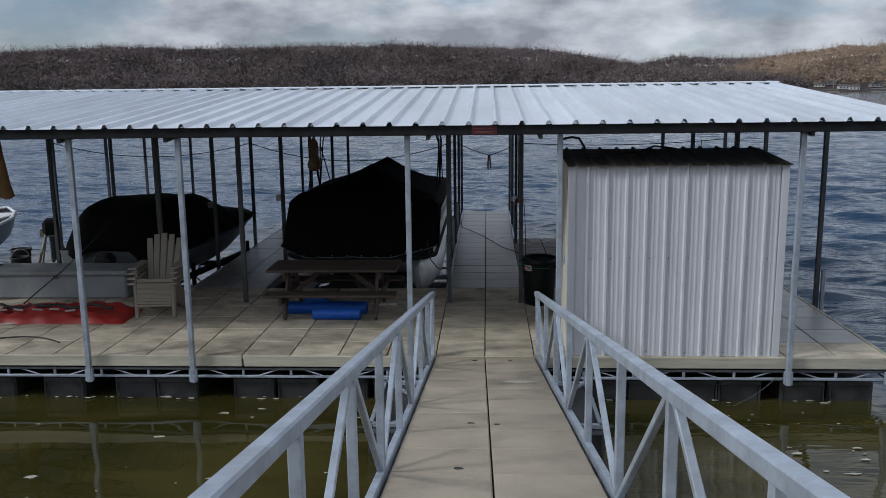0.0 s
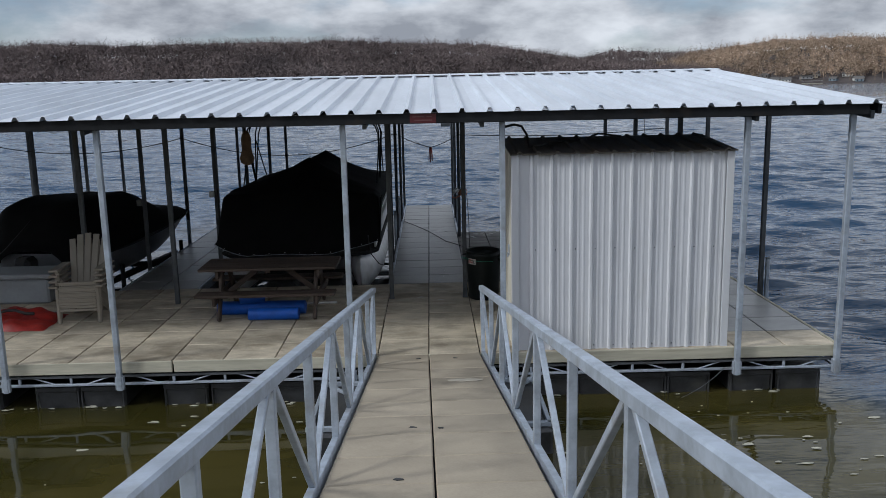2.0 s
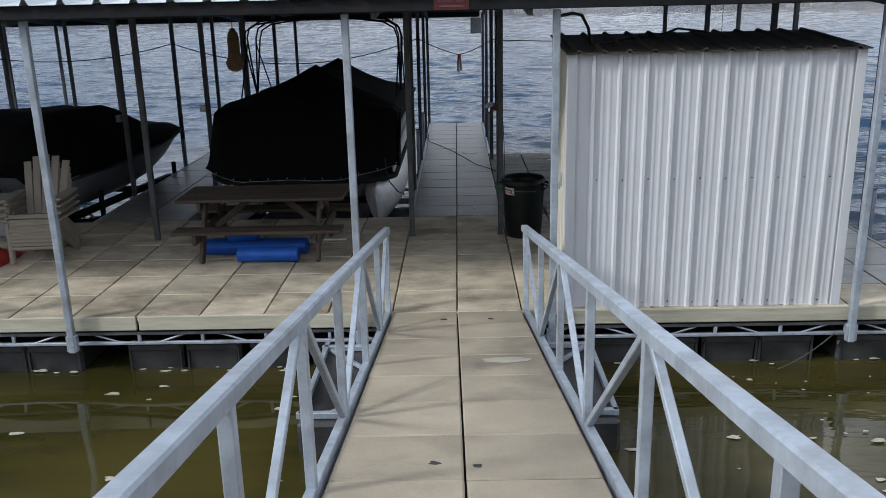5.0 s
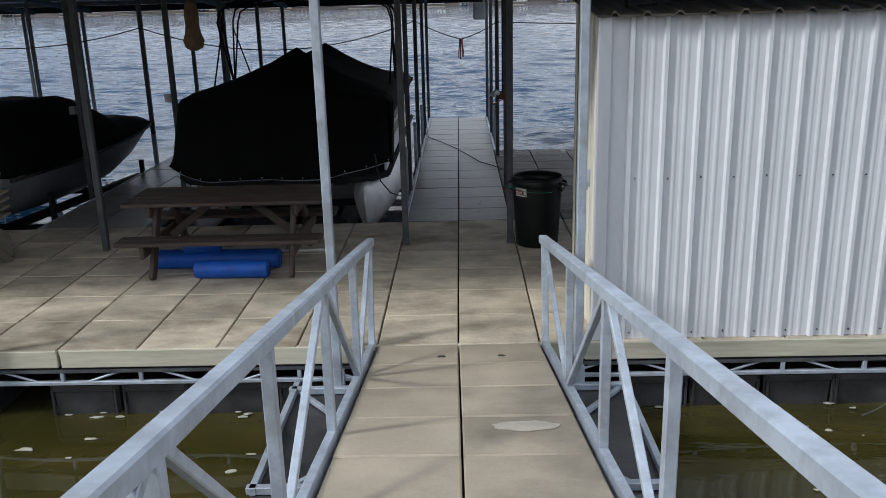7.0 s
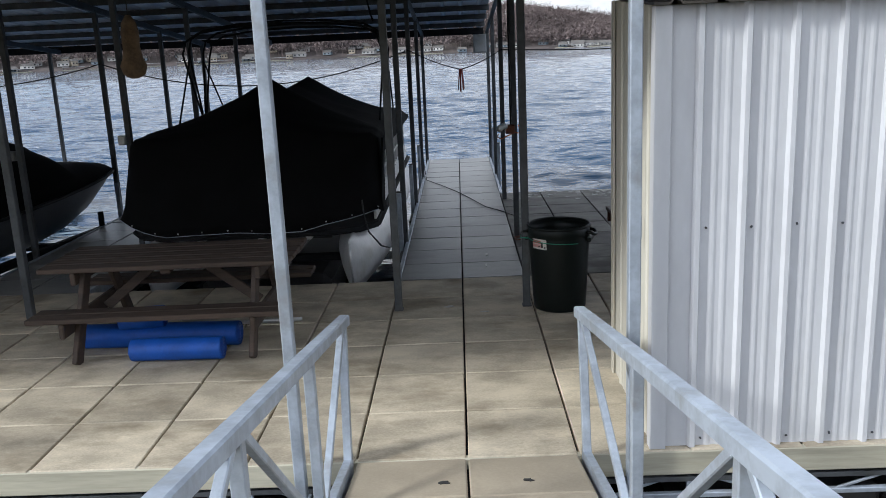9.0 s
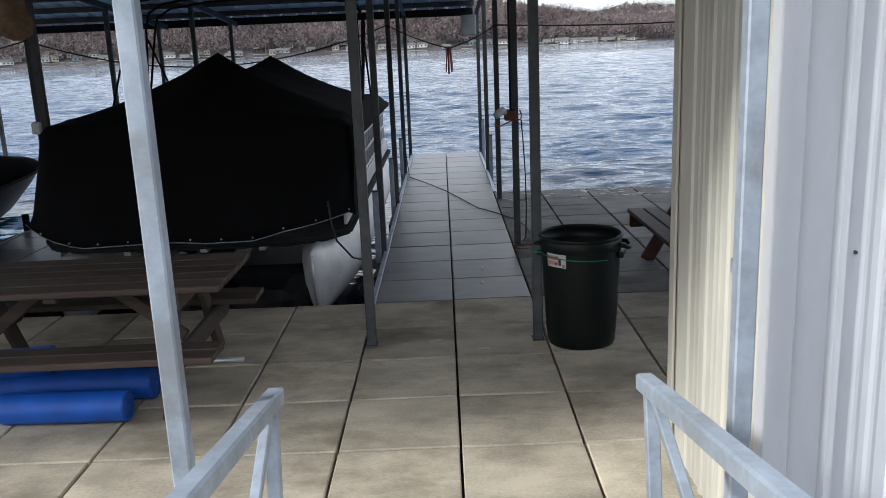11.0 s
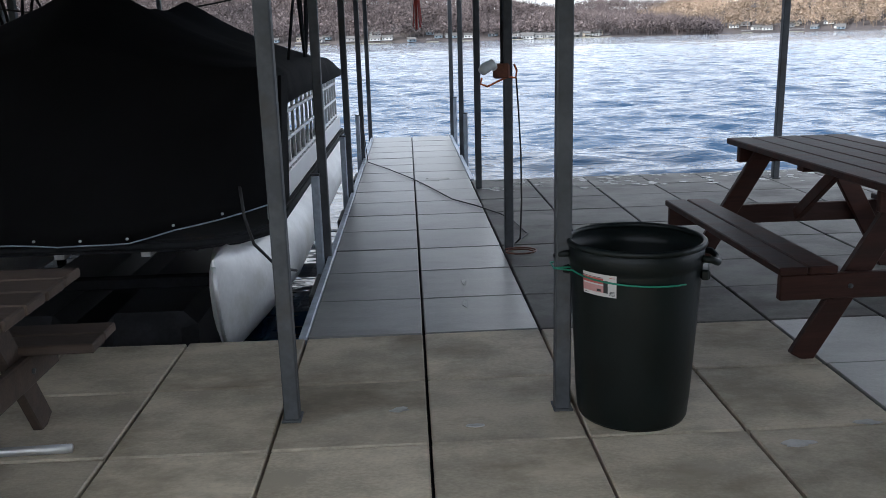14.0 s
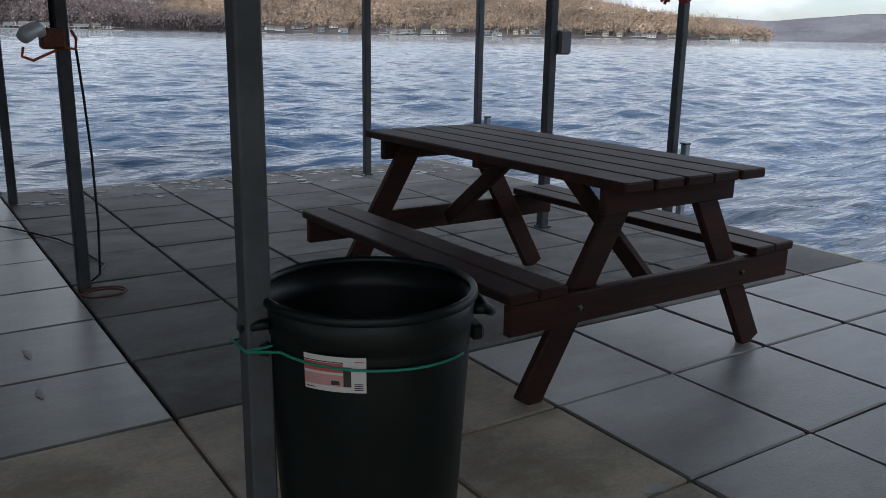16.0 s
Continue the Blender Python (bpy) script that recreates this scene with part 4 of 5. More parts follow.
    o.matrix_world = pose(x, y, WATER_Z, 0, 0, 20 - 30 * k)


# ---- picnic tables ----
def picnic_table(label, mat, length, top_w, top_z, seat_z, overall, feet, boards, seat_boards, rounded, bench=0.0, inset=0.3):
    """Built along local x, centred on the floor."""
    t = thing("picnic_table", label, "picnic table")
    bw = top_w / boards
    for k in range(boards):
        y = -top_w / 2 + bw * (k + 0.5)
        part("tabletop_board", Shape().box((0, y, top_z - 0.019), (length + prng.uniform(-0.01, 0.01), bw - 0.011, 0.038), bevel=0.006), mat, t)
    sw = 0.28 / seat_boards
    for sgn in (-1, 1):
        for k in range(seat_boards):
            y = sgn * (overall / 2 - sw * (k + 0.5))
            part("seat_board", Shape().box((0, y, seat_z - 0.019), ((bench or length) + prng.uniform(-0.01, 0.01), sw - 0.01, 0.038), bevel=0.006), mat, t)
    for ex in (-1, 1):
        x = ex * (length / 2 - inset)
        for sgn in (-1, 1):
            part("leg", Shape().bar((x, sgn * feet / 2, 0.0), (x, sgn * (top_w / 2 - 0.2), top_z - 0.04), 0.04, 0.115, up=(0, 1, 0), bevel=0.006), mat, t)
        part("seat_beam", Shape().box((x + ex * 0.042, 0, seat_z - 0.04 - 0.06), (0.04, overall - 0.04, 0.12), bevel=0.03 if rounded else 0.006), mat, t)
        part("top_beam", Shape().box((x + ex * 0.042, 0, top_z - 0.04 - 0.05), (0.04, top_w - 0.06, 0.1), bevel=0.006), mat, t)
        part("brace", Shape().bar((x - ex * 0.04, 0, seat_z - 0.1), (ex * 0.16, 0, top_z - 0.05), 0.075, 0.04, up=(0, 1, 0), bevel=0.005), mat, t)
        for sgn in (-1, 1):
            part("bolt", Shape().tube([(x + ex * 0.06, sgn * feet * 0.36, seat_z - 0.1), (x + ex * 0.07, sgn * feet * 0.36, seat_z - 0.1)], 0.012, 6), GALV_DARK, t)
    part("centre_batten", Shape().box((0, 0, top_z - 0.058), (0.075, top_w - 0.1, 0.038), bevel=0.005), mat, t)
    return t


tw = picnic_table("weathered brown wooden picnic table with rolled blue mats beneath", TABLE_BROWN, 1.92, 0.80, 0.70, 0.39, 1.36, 1.14, 5, 2, True)
tw.matrix_world = pose(-2.24, 2.25, 0, 0, 0, 0.4)
te = picnic_table("red-brown stained wooden picnic table by the lake edge", TABLE_RED, 1.87, 0.79, 0.83, 0.46, 1.62, 1.3, 5, 2, False, 1.66, 0.18)
te.matrix_world = pose(2.385, 3.95, 0, 0, 0, 90.5)


# ---- bin, its label and twine ----
def revolve(profile, n=40, at=(0, 0)):
    return [[(at[0] + r * math.cos(2 * math.pi * k / n), at[1] + r * math.sin(2 * math.pi * k / n), z) for k in range(n)] for r, z in profile]


CX, CY = 0.828, 2.715
bin_ = thing("rubbish_bin", "dark green round plastic rubbish bin tied to a post", "rubbish bin", at=(CX, CY, 0))
part("body", Shape().loft(revolve([(0.0, 0.02), (0.2, 0.02), (0.212, 0.0), (0.218, 0.012), (0.226, 0.1), (0.252, 0.6), (0.254, 0.62), (0.254, 0.635), (0.259, 0.64), (0.260, 0.705), (0.252, 0.71), (0.246, 0.64), (0.214, 0.03), (0.0, 0.028)]), cap=False), CAN_GREEN, bin_)
part("rim", Shape().loft(revolve([(0.257, 0.702), (0.266, 0.703), (0.270, 0.710), (0.268, 0.721), (0.260, 0.726), (0.252, 0.722), (0.250, 0.708), (0.257, 0.702)]), cap=False), CAN_GREEN, bin_)
for a in (-18, 162):
    m = pose(0, 0, 0, 0, 0, a)
    h = Shape()
    h.tube([m @ Vector(p) for p in ((0.248, -0.075, 0.665), (0.285, -0.07, 0.66), (0.305, -0.04, 0.645), (0.308, 0, 0.64), (0.305, 0.04, 0.645), (0.285, 0.07, 0.66), (0.248, 0.075, 0.665))], 0.014, 8)
    part("handle", h, CAN_GREEN, bin_)
    part("handle_bracket", Shape().box((0.262, 0, 0.60), (0.035, 0.15, 0.04), m, 0.008), CAN_GREEN, bin_)


def on_can(a0, a1, z0, z1, off, n=8):
    """A patch on the side of the bin, between two angles and two heights."""
    vs = []
    for z in (z0, z1):
        for k in range(n + 1):
            a = radians(a0 + (a1 - a0) * k / n)
            r = 0.226 + 0.052 * (z - 0.1) + off
            vs.append((r * math.cos(a), r * math.sin(a), z))
    return Shape().add(vs, [(k, k + 1, n + 2 + k, n + 1 + k) for k in range(n)])


LABEL_W = material("label_white", (0.62, 0.60, 0.57), 0.6, spread=0.05, bump=0.0)
LABEL_R = material("label_red", (0.45, 0.10, 0.085), 0.6, spread=0.1, bump=0.0)
LABEL_P = material("label_pink", (0.52, 0.28, 0.26), 0.6, spread=0.1, bump=0.0)
LABEL_K = material("label_black", (0.03, 0.03, 0.03), 0.6, spread=0.1, bump=0.0)
lab = part("label", on_can(-153, -120, 0.545, 0.63, 0.004), LABEL_W, bin_, "white and red paper label")
for mat, b in ((LABEL_P, (-153, -131.5, 0.5589, 0.5860)), (LABEL_R, (-153, -131.5, 0.5921, 0.6138)), (LABEL_K, (-153, -131.5, 0.6153, 0.6176)), (LABEL_K, (-131.5, -127.5, 0.5589, 0.6068)), (LABEL_K, (-126, -121.5, 0.5512, 0.5535)), (LABEL_K, (-126, -121.5, 0.5558, 0.5581)), (LABEL_K, (-126, -121.5, 0.5605, 0.5628)),
               (LABEL_K, (-126, -121.5, 0.5651, 0.5674)), (LABEL_K, (-138, -133.5, 0.5620, 0.5720)), (LABEL_R, (-126, -121, 0.6184, 0.6207)), (LABEL_K, (-152, -147, 0.5504, 0.5527))):
    ob = part("print_bar", on_can(*b, 0.0045), mat, lab)
tp = [(0.55 - CX - 0.045, ROWS[0] - CY - 0.05, 0.61)]
tp += [(0.259 * math.cos(radians(a)), 0.259 * math.sin(radians(a)), 0.61 - 0.02 * (k / 12)) for k, a in enumerate(np.linspace(-170, -60, 13))]
tw_ = single("twine", Shape().tube([(CX + p[0], CY + p[1], p[2]) for p in tp], 0.0035, 6), GREEN_CORD, "green twine tying the bin to a post", "twine")
single("twine_wrap", Shape().tube([(0.55 + sx * 0.043, ROWS[0] + sy * 0.043, 0.61) for sx, sy in ((-1, -1), (-1, 1), (1, 1), (1, -1), (-1, -1))], 0.0035, 6), GREEN_CORD, "green twine wrapped round a steel post", "twine")


# ---- rolled mats and pipe under the brown table ----
def roll(p, q, r, label):
    p, q = Vector(p), Vector(q)
    t = thing("rolled_mat", label, "rolled mat", "blue mats", at=p)
    d = q - p
    ring = [(r * 0.97, 0.0), (r, 0.012), (r, d.length - 0.012), (r * 0.97, d.length)]
    side = d.normalized().cross(Vector((0, 0, 1)))
    up = Vector((0, 0, 1))
    rings = [[d.normalized() * s + side * (rr * math.cos(2 * math.pi * k / 28) * (1.06 if k < 14 else 1)) + up * (rr * math.sin(2 * math.pi * k / 28)) for k in range(28)] for rr, s in ring]
    part("roll", Shape().loft(rings), BLUE_FOAM, t)
    sp = []
    for k in range(60):
        a = k / 60 * 6.28 * 3.5
        rr = r * (0.95 - 0.8 * k / 60)
        sp.append(d.normalized() * (d.length + 0.001) + side * rr * math.cos(a) + up * rr * math.sin(a))
    part("edge_spiral", Shape().tube(sp, 0.004, 4), material("mat_edge", (0.006, 0.05, 0.28), 0.6, bump=0.0), t)


roll((-2.49, 1.73, 0.085), (-1.80, 1.715, 0.085), 0.085, "bright blue foam mat rolled up on the deck")
roll((-2.99, 2.06, 0.095), (-1.75, 2.02, 0.095), 0.095, "blue foam mat rolled up beneath the table")
roll((-2.66, 1.97, 0.255), (-2.32, 2.02, 0.255), 0.085, "small blue foam roll lying on a larger one")
single("steel_pipe", Shape().tube([(-1.9, 2.52, 0.02), (-1.36, 2.54, 0.02)], 0.018, 10), ALUMINIUM, "short bare metal pipe lying on the deck", "pipe")


# ---- stacked chairs ----
def resin_chair():
    t = thing("garden_chair", "beige resin slatted garden chair in a stack", "chair", "stacked chairs")
    for sx in (-1, 1):
        part("front_leg", Shape().bar((sx * 0.27, -0.27, 0), (sx * 0.27, -0.25, 0.5), 0.05, 0.07, up=(0, 1, 0), bevel=0.012), RESIN, t)
        part("rear_leg", Shape().bar((sx * 0.25, 0.36, 0), (sx * 0.25, -0.2, 0.36), 0.045, 0.07, up=(0, 0, 1), bevel=0.01), RESIN, t)
        part("armrest", Shape().box((sx * 0.3, -0.02, 0.525), (0.12, 0.62, 0.03), bevel=0.013), RESIN, t)
    for k in range(5):
        part("seat_slat", Shape().box((0, -0.27 + 0.105 * k, 0.345 - 0.022 * k), (0.5, 0.092, 0.02), bevel=0.008, rot=(-12, 0, 0)), RESIN, t)
    for k in range(4):
        part("front_slat", Shape().box((0, -0.295, 0.33 - 0.045 * k), (0.5, 0.02, 0.036), bevel=0.007), RESIN, t)
    for k in range(5):
        x = (k - 2) * 0.1
        top = 0.93 - 0.02 * (k - 2) ** 2
        part("back_slat", Shape().bar((x * 0.85, 0.12, 0.25), (x * 1.12, 0.40, top), 0.086, 0.02, up=(0, -1, 0.3), bevel=0.008), RESIN, t)
    part("back_rail", Shape().bar((-0.24, 0.30, 0.6), (0.24, 0.30, 0.6), 0.02, 0.05, bevel=0.006), RESIN, t)
    return t


chair = resin_chair()
chair.matrix_world = pose(-4.86, 2.05, 0, 0, 0, 4)
for k in range(1, 4):
    c = copy_thing(chair, pose(-4.86, 2.05 + 0.012 * k, 0.075 * k, 0, 0, 4 + 0.6 * k))

# ---- dock box, folded towable, odds and ends on the west deck ----
BOX_GREY = material("grey_white_fibreglass", (0.27, 0.285, 0.30), 0.5, spread=0.08, scale=3, fine=20, bump=0.03, stain=(0.2, 0.2, 0.19))
db = thing("dock_box", "long grey-white fibreglass dock box with a closed lid", "dock box", at=(-6.9, 3.25, 0))
part("body", Shape().box((0, 0, 0.19), (2.25, 0.6, 0.38), bevel=0.03), BOX_GREY, db)
part("lid", Shape().box((0, 0, 0.43), (2.36, 0.68, 0.075), bevel=0.03), BOX_GREY, db)
part("latch", Shape().box((0, -0.35, 0.37), (0.08, 0.015, 0.06), bevel=0.004), GALV_DARK, db)

tow = thing("towable_tube", "flattened red vinyl towable tube with black trim, heaped on the deck", "inflatable", at=(-6.3, 1.85, 0))
nu, nv = 46, 22
vs, fs = [], []
for i in range(nu):
    for j in range(nv):
        u, v = i / (nu - 1) * 2 - 1, j / (nv - 1) * 2 - 1
        k = max(0, 1 - abs(u) ** 3.2) ** 0.6 * max(0, 1 - abs(v) ** 2.4) ** 0.6
        z = k * (0.16 + 0.09 * noise.noise((u * 2.2, v * 1.4, 2.0)) + 0.07 * noise.noise((u * 6, v * 4, 5.0)) + 0.05 * abs(noise.noise((u * 13, v * 7, 9.0))))
        vs.append((u * (1.1 + 0.05 * noise.noise((v * 3, 1, 1))), v * (0.42 + 0.06 * noise.noise((u * 4, 3, 1))), max(0.004, z)))
for i in range(nu - 1):
    for j in range(nv - 1):
        fs.append((i * nv + j, (i + 1) * nv + j, (i + 1) * nv + j + 1, i * nv + j + 1))
part("skin", Shape().add(vs, fs, smooth=True), RED_VINYL, tow)
PRINT_GREY = material("faded_print", (0.3, 0.27, 0.25), 0.7, bump=0.0)
for k in range(5):
    u0 = -0.75 + k * 0.26
    part("print_bar", Shape().box((u0, -0.26 - 0.03 * math.sin(k * 2.0), 0.17 + 0.01 * (k % 2)), (0.15, 0.03, 0.008), bevel=0.003, rot=(38, 5 * math.sin(k), 4 * math.cos(k * 3))), PRINT_GREY, tow, "pale lettering bar")
part("trim_band", Shape().tube([(-1.0 + 0.1 * k, -0.18 + 0.05 * math.sin(k * 1.3), 0.205 + 0.02 * math.sin(k * 0.9)) for k in range(20)], 0.022, 8), RUBBER, tow, "black vinyl trim")
single("tow_rope", Shape().tube([(-7.6 + 0.13 * k, 1.32 + 0.05 * math.sin(k * 0.8) + 0.004 * k * k, 0.012 + (0.16 if 6 < k < 14 else 0) * math.sin((k - 6) / 8 * 3.14) ** 2) for k in range(21)], 0.009, 6), LABEL_W, "white tow rope trailing over the deck", "rope")
single("extension_lead", Shape().tube([(-9.0 + 0.16 * k, 0.75 + 0.22 * math.sin(k * 0.45) - 0.012 * k, 0.012) for k in range(22)], 0.009, 6), RUBBER, "black cord lying along the deck edge", "cable")
single("fishing_rod", Shape().tube([(-7.3, 2.6, 0.008), (-6.8, 2.885, 0.46), (-6.4, 3.06, 0.85), (-6.05, 3.2, 1.25)], [0.012, 0.009, 0.006, 0.003], 6), RUBBER, "thin black fishing rod leaning on the dock box", "fishing rod")


# ---- pontoon boat ----
pb = thing("pontoon_boat", "pontoon boat under a black canvas cover on a lift", "boat", at=(-2.2, 4.3, 0))


def pontoon(cx):
    rings, n = [], 20
    for s, w, zb, zt in ((0.0, 0.012, 0.28, 0.37), (0.03, 0.022, 0.08, 0.37), (0.08, 0.035, -0.08, 0.37), (0.16, 0.06, -0.2, 0.37), (0.28, 0.1, -0.25, 0.37), (0.55, 0.17, -0.26, 0.37), (1.0, 0.26, -0.26, 0.37), (1.5, 0.31, -0.26, 0.37), (6.2, 0.31, -0.26, 0.37), (6.3, 0.2, -0.15, 0.3)):
        zc, hz = (zb + zt) / 2, (zt - zb) / 2
        rings.append([(cx + w * math.cos(2 * math.pi * k / n), s - 0.3, zc + hz * math.sin(2 * math.pi * k / n)) for k in range(n)])
    return Shape().loft(rings)


for cx in (-1.0, 1.08):
    p = part("pontoon", pontoon(cx), PONTOON, pb, "dull aluminium float tube")
    part("keel_strip", Shape().tube([(cx, -0.3, 0.33), (cx, -0.275, 0.08), (cx, -0.225, -0.08), (cx, -0.145, -0.2), (cx, -0.02, -0.255), (cx, 0.25, -0.268), (cx, 5.9, -0.268)], 0.012, 6), ALUMINIUM, p)
deck_ring = []
for z in (0.36, 0.43):
    deck_ring.append([(-1.32, 0.35, z), (-1.15, 0.1, z), (-0.9, -0.02, z), (0.9, -0.02, z), (1.15, 0.1, z), (1.32, 0.35, z), (1.32, 6.1, z), (-1.32, 6.1, z)])
# cross members added to block the bright view under the deck
for k in range(8):
    part("cross_member", Shape().box((0, 0.75 + 0.72 * k, 0.27), (1.5, 0.06, 0.18), bevel=0.006), GALV_DARK, pb)
# deck in dark steel to deepen the shade reflected beneath the boat
part("deck", Shape().loft(deck_ring, smooth=False), STEEL_DARK, pb, "dull metal deck edge")
part("deck_trim", Shape().tube([(-1.33, 6.1, 0.395), (-1.33, 0.36, 0.395), (-1.16, 0.09, 0.395), (-0.9, -0.03, 0.395), (0.9, -0.03, 0.395), (1.16, 0.09, 0.395), (1.33, 0.36, 0.395), (1.33, 6.1, 0.395)], 0.022, 8), STEEL_DARK, pb)
for sx in (-1, 1):
    part("side_skirt", Shape().box((sx * 1.285, 3.2, 0.52), (0.03, 5.6, 0.17), bevel=0.006), WHITE_PAINT, pb, "white side panel")
    f = thing("side_fence", "", "")
    f.parent = pb
    for k in ("label", "category"):
        if k in f:
            del f[k]
    f.name = "fence_frame"
    for zz in (0.64, 0.83, 1.02, 1.2):
        part("rail", Shape().bar((sx * 1.285, 0.55, zz), (sx * 1.285, 5.6, zz), 0.028, 0.028, bevel=0.005), WHITE_PAINT, f)
    for k in range(18):
        part("upright", Shape().bar((sx * 1.285, 0.56 + 0.296 * k, 0.6), (sx * 1.285, 0.56 + 0.296 * k, 1.2), 0.024, 0.024, bevel=0.004), WHITE_PAINT, f)
# unseen black blocks added between the pontoons to keep the underside dark
for x in (-0.42, 0.42):
    part("lift_tank", Shape().box((x, 3.2, -0.45), (0.62, 5.4, 0.52), bevel=0.09), FLOAT_BLACK, pb, "black plastic tank of the boat lift")
for y in (1.2, 5.2):
    part("lift_beam", Shape().box((0, y, -0.15), (2.5, 0.1, 0.08), bevel=0.01), STEEL_DARK, pb)
for x in (-0.55, 0.1, 0.6):
    part("cross_beam", Shape().box((x, 3.0, 0.33), (0.06, 5.8, 0.06), bevel=0.005), ALUMINIUM, pb)
for x in (-0.9, -0.25, 0.4):
    part("cleat", Shape().box((x, 0.02, 0.405), (0.16, 0.05, 0.03), bevel=0.008).box((x, -0.02, 0.44), (0.08, 0.03, 0.035), bevel=0.006), ALUMINIUM, pb)

# the cover: a steep front, a tent roof over two poles, skirts down the sides
stations = [(0.40, 1.39, 1.36, 1.52), (0.62, 1.40, 1.37, 1.66), (0.85, 1.41, 1.37, 1.80), (1.12, 1.41, 1.37, 1.95), (1.4, 1.39, 1.36, 1.84), (2.1, 1.39, 1.36, 1.78), (2.9, 1.38, 1.36, 1.80), (3.6, 1.38, 1.36, 1.90), (3.95, 1.37, 1.35, 1.82), (4.8, 1.34, 1.33, 1.58), (5.7, 1.22, 1.22, 1.32)]
PEAK_X = 0.12


def tent_row(y, zl, zr, zp, skirt_l, skirt_r):
    pts = [(-1.40, y, skirt_l), (-1.34, y, (zl + skirt_l) / 2 + 0.05), (-1.275, y, zl - 0.06), (-1.22, y, zl)]
    for k in range(1, 8):
        t = k / 8
        pts.append((-1.22 + (PEAK_X + 1.22) * t, y, zl + (zp - zl) * t - 0.05 * math.sin(t * math.pi)))
    pts.append((PEAK_X, y, zp))
    for k in range(1, 8):
        t = k / 8
        pts.append((PEAK_X + (1.28 - PEAK_X) * t, y, zp + (zr - zp) * t - 0.05 * math.sin(t * math.pi)))
    pts += [(1.28, y, zr), (1.36, y, zr - 0.06), (1.375, y, (zr + skirt_r) / 2), (1.385, y, skirt_r)]
    return pts


rows = []
dense = []
for (a, b) in zip(stations[:-1], stations[1:]):
    for k in range(4):
        dense.append(tuple(p + (q - p) * k / 4 for p, q in zip(a, b)))
dense.append(stations[-1])
for (y, zl, zr, zp) in dense:
    sr = 0.52 if y < 0.62 else (0.52 + (1.12 - 0.52) * min(1, (y - 0.62) / 0.12))
    rows.append(tent_row(y, zl, zr, zp, 0.5, sr))
top = rows[0]
front = []
NF = 12
for k in range(NF):
    t = k / NF
    r = []
    for i, (x, y, z) in enumerate(top):
        u = i / (len(top) - 1)
        fx = -1.46 + 2.80 * u
        fz = 0.435 + 0.012 * math.cos(u * 14) + 0.13 * max(0, u - 0.72) / 0.28 + 0.13 * max(0, 0.2 - u) / 0.2
        fy = -0.10 + 0.38 * (abs(u * 2 - 1) ** 6)
        e = 1 - (1 - t) ** 1.25
        r.append((fx + (x - fx) * e, fy + (y - fy) * e - 0.06 * math.sin(e * math.pi) * (1 - abs(u * 2 - 1) ** 3), fz + (z - fz) * e))
    front.append(r)
grid = front + rows
wr = []
for r in grid:
    wr.append([(x + 0.012 * noise.noise((x * 4, y * 4, z * 2)), y + 0.035 * noise.noise((x * 6, z * 1.2, 4.0)) + 0.02 * noise.noise((x * 15, z * 2, 1.0)), z + 0.014 * noise.noise((x * 3, y * 5, 7.0))) for x, y, z in r])
cover = Shape().loft(wr, cap=False, closed=False)
cov = part("cover", cover, CANVAS, pb, "black canvas cover with folds")
sol = cov.modifiers.new("thickness", "SOLIDIFY")
sol.thickness = 0.006
part("hem", Shape().tube([(x, y - 0.004, z) for x, y, z in wr[0]], 0.004, 6), GALV, pb, "pale piping along the hem")
for k in range(11):
    x, y, z = wr[0][2 + k * 2]
    part("snap", Shape().tube([(x, y - 0.012, z + 0.03), (x, y - 0.022, z + 0.03)], 0.008, 6), ALUMINIUM, pb)
part("strap", Shape().tube([(1.2, -0.02, 0.72), (1.22, -0.06, 0.55), (1.25, 0.0, 0.38), (1.36, 0.12, 0.2), (1.43, 0.35, 0.12)], 0.009, 6), RUBBER, pb)
part("flap", Shape().box((1.385, 0.5, 0.95), (0.02, 0.26, 0.72), bevel=0.008, rot=(0, 4, 0)), CANVAS, pb)
# canopy frame folded up over the boat
for k, (y, zt) in enumerate(((2.5, 2.54), (2.75, 2.58), (3.4, 2.56), (3.7, 2.52))):
    arc = [(-1.25, 3.1, 1.3), (-1.27, y, zt - 0.28), (-1.22, y, zt - 0.12), (-1.05, y, zt - 0.02), (-0.6, y, zt + 0.04), (0, y, zt + 0.06), (0.6, y, zt + 0.04), (1.05, y, zt - 0.02), (1.22, y, zt - 0.12), (1.27, y, zt - 0.28), (1.25, 3.1, 1.3)]
    part("canopy_bow", Shape().tube(arc, 0.014, 8), STEEL_DARK, pb)
for sx in (-1, 1):
    part("canopy_strut", Shape().tube([(sx * 1.25, 1.9, 1.3), (sx * 1.27, 2.75, 2.2)], 0.012, 8), STEEL_DARK, pb)
    part("canopy_strut", Shape().tube([(sx * 1.25, 4.3, 1.3), (sx * 1.27, 3.4, 2.15)], 0.012, 8), STEEL_DARK, pb)


# ---- covered runabout on its lift ----
def hull_rings(beam, length, z_keel, z_rail, n=17):
    rings = []
    for s, w, kz, rz in ((0, 0.92, 0.1, 0), (0.25, 1, 0.03, 0), (0.5, 1, 0, 0.02), (0.72, 0.86, 0.04, 0.06), (0.87, 0.55, 0.14, 0.1), (0.96, 0.24, 0.26, 0.13), (1.0, 0.03, 0.40, 0.15)):
        r = []
        for k in range(n):
            t = k / (n - 1) * 2 - 1
            x = beam / 2 * w * math.copysign(abs(t) ** 0.7, t)
            zz = (z_keel + kz) + ((z_rail + rz) - (z_keel + kz)) * abs(t) ** 2.2
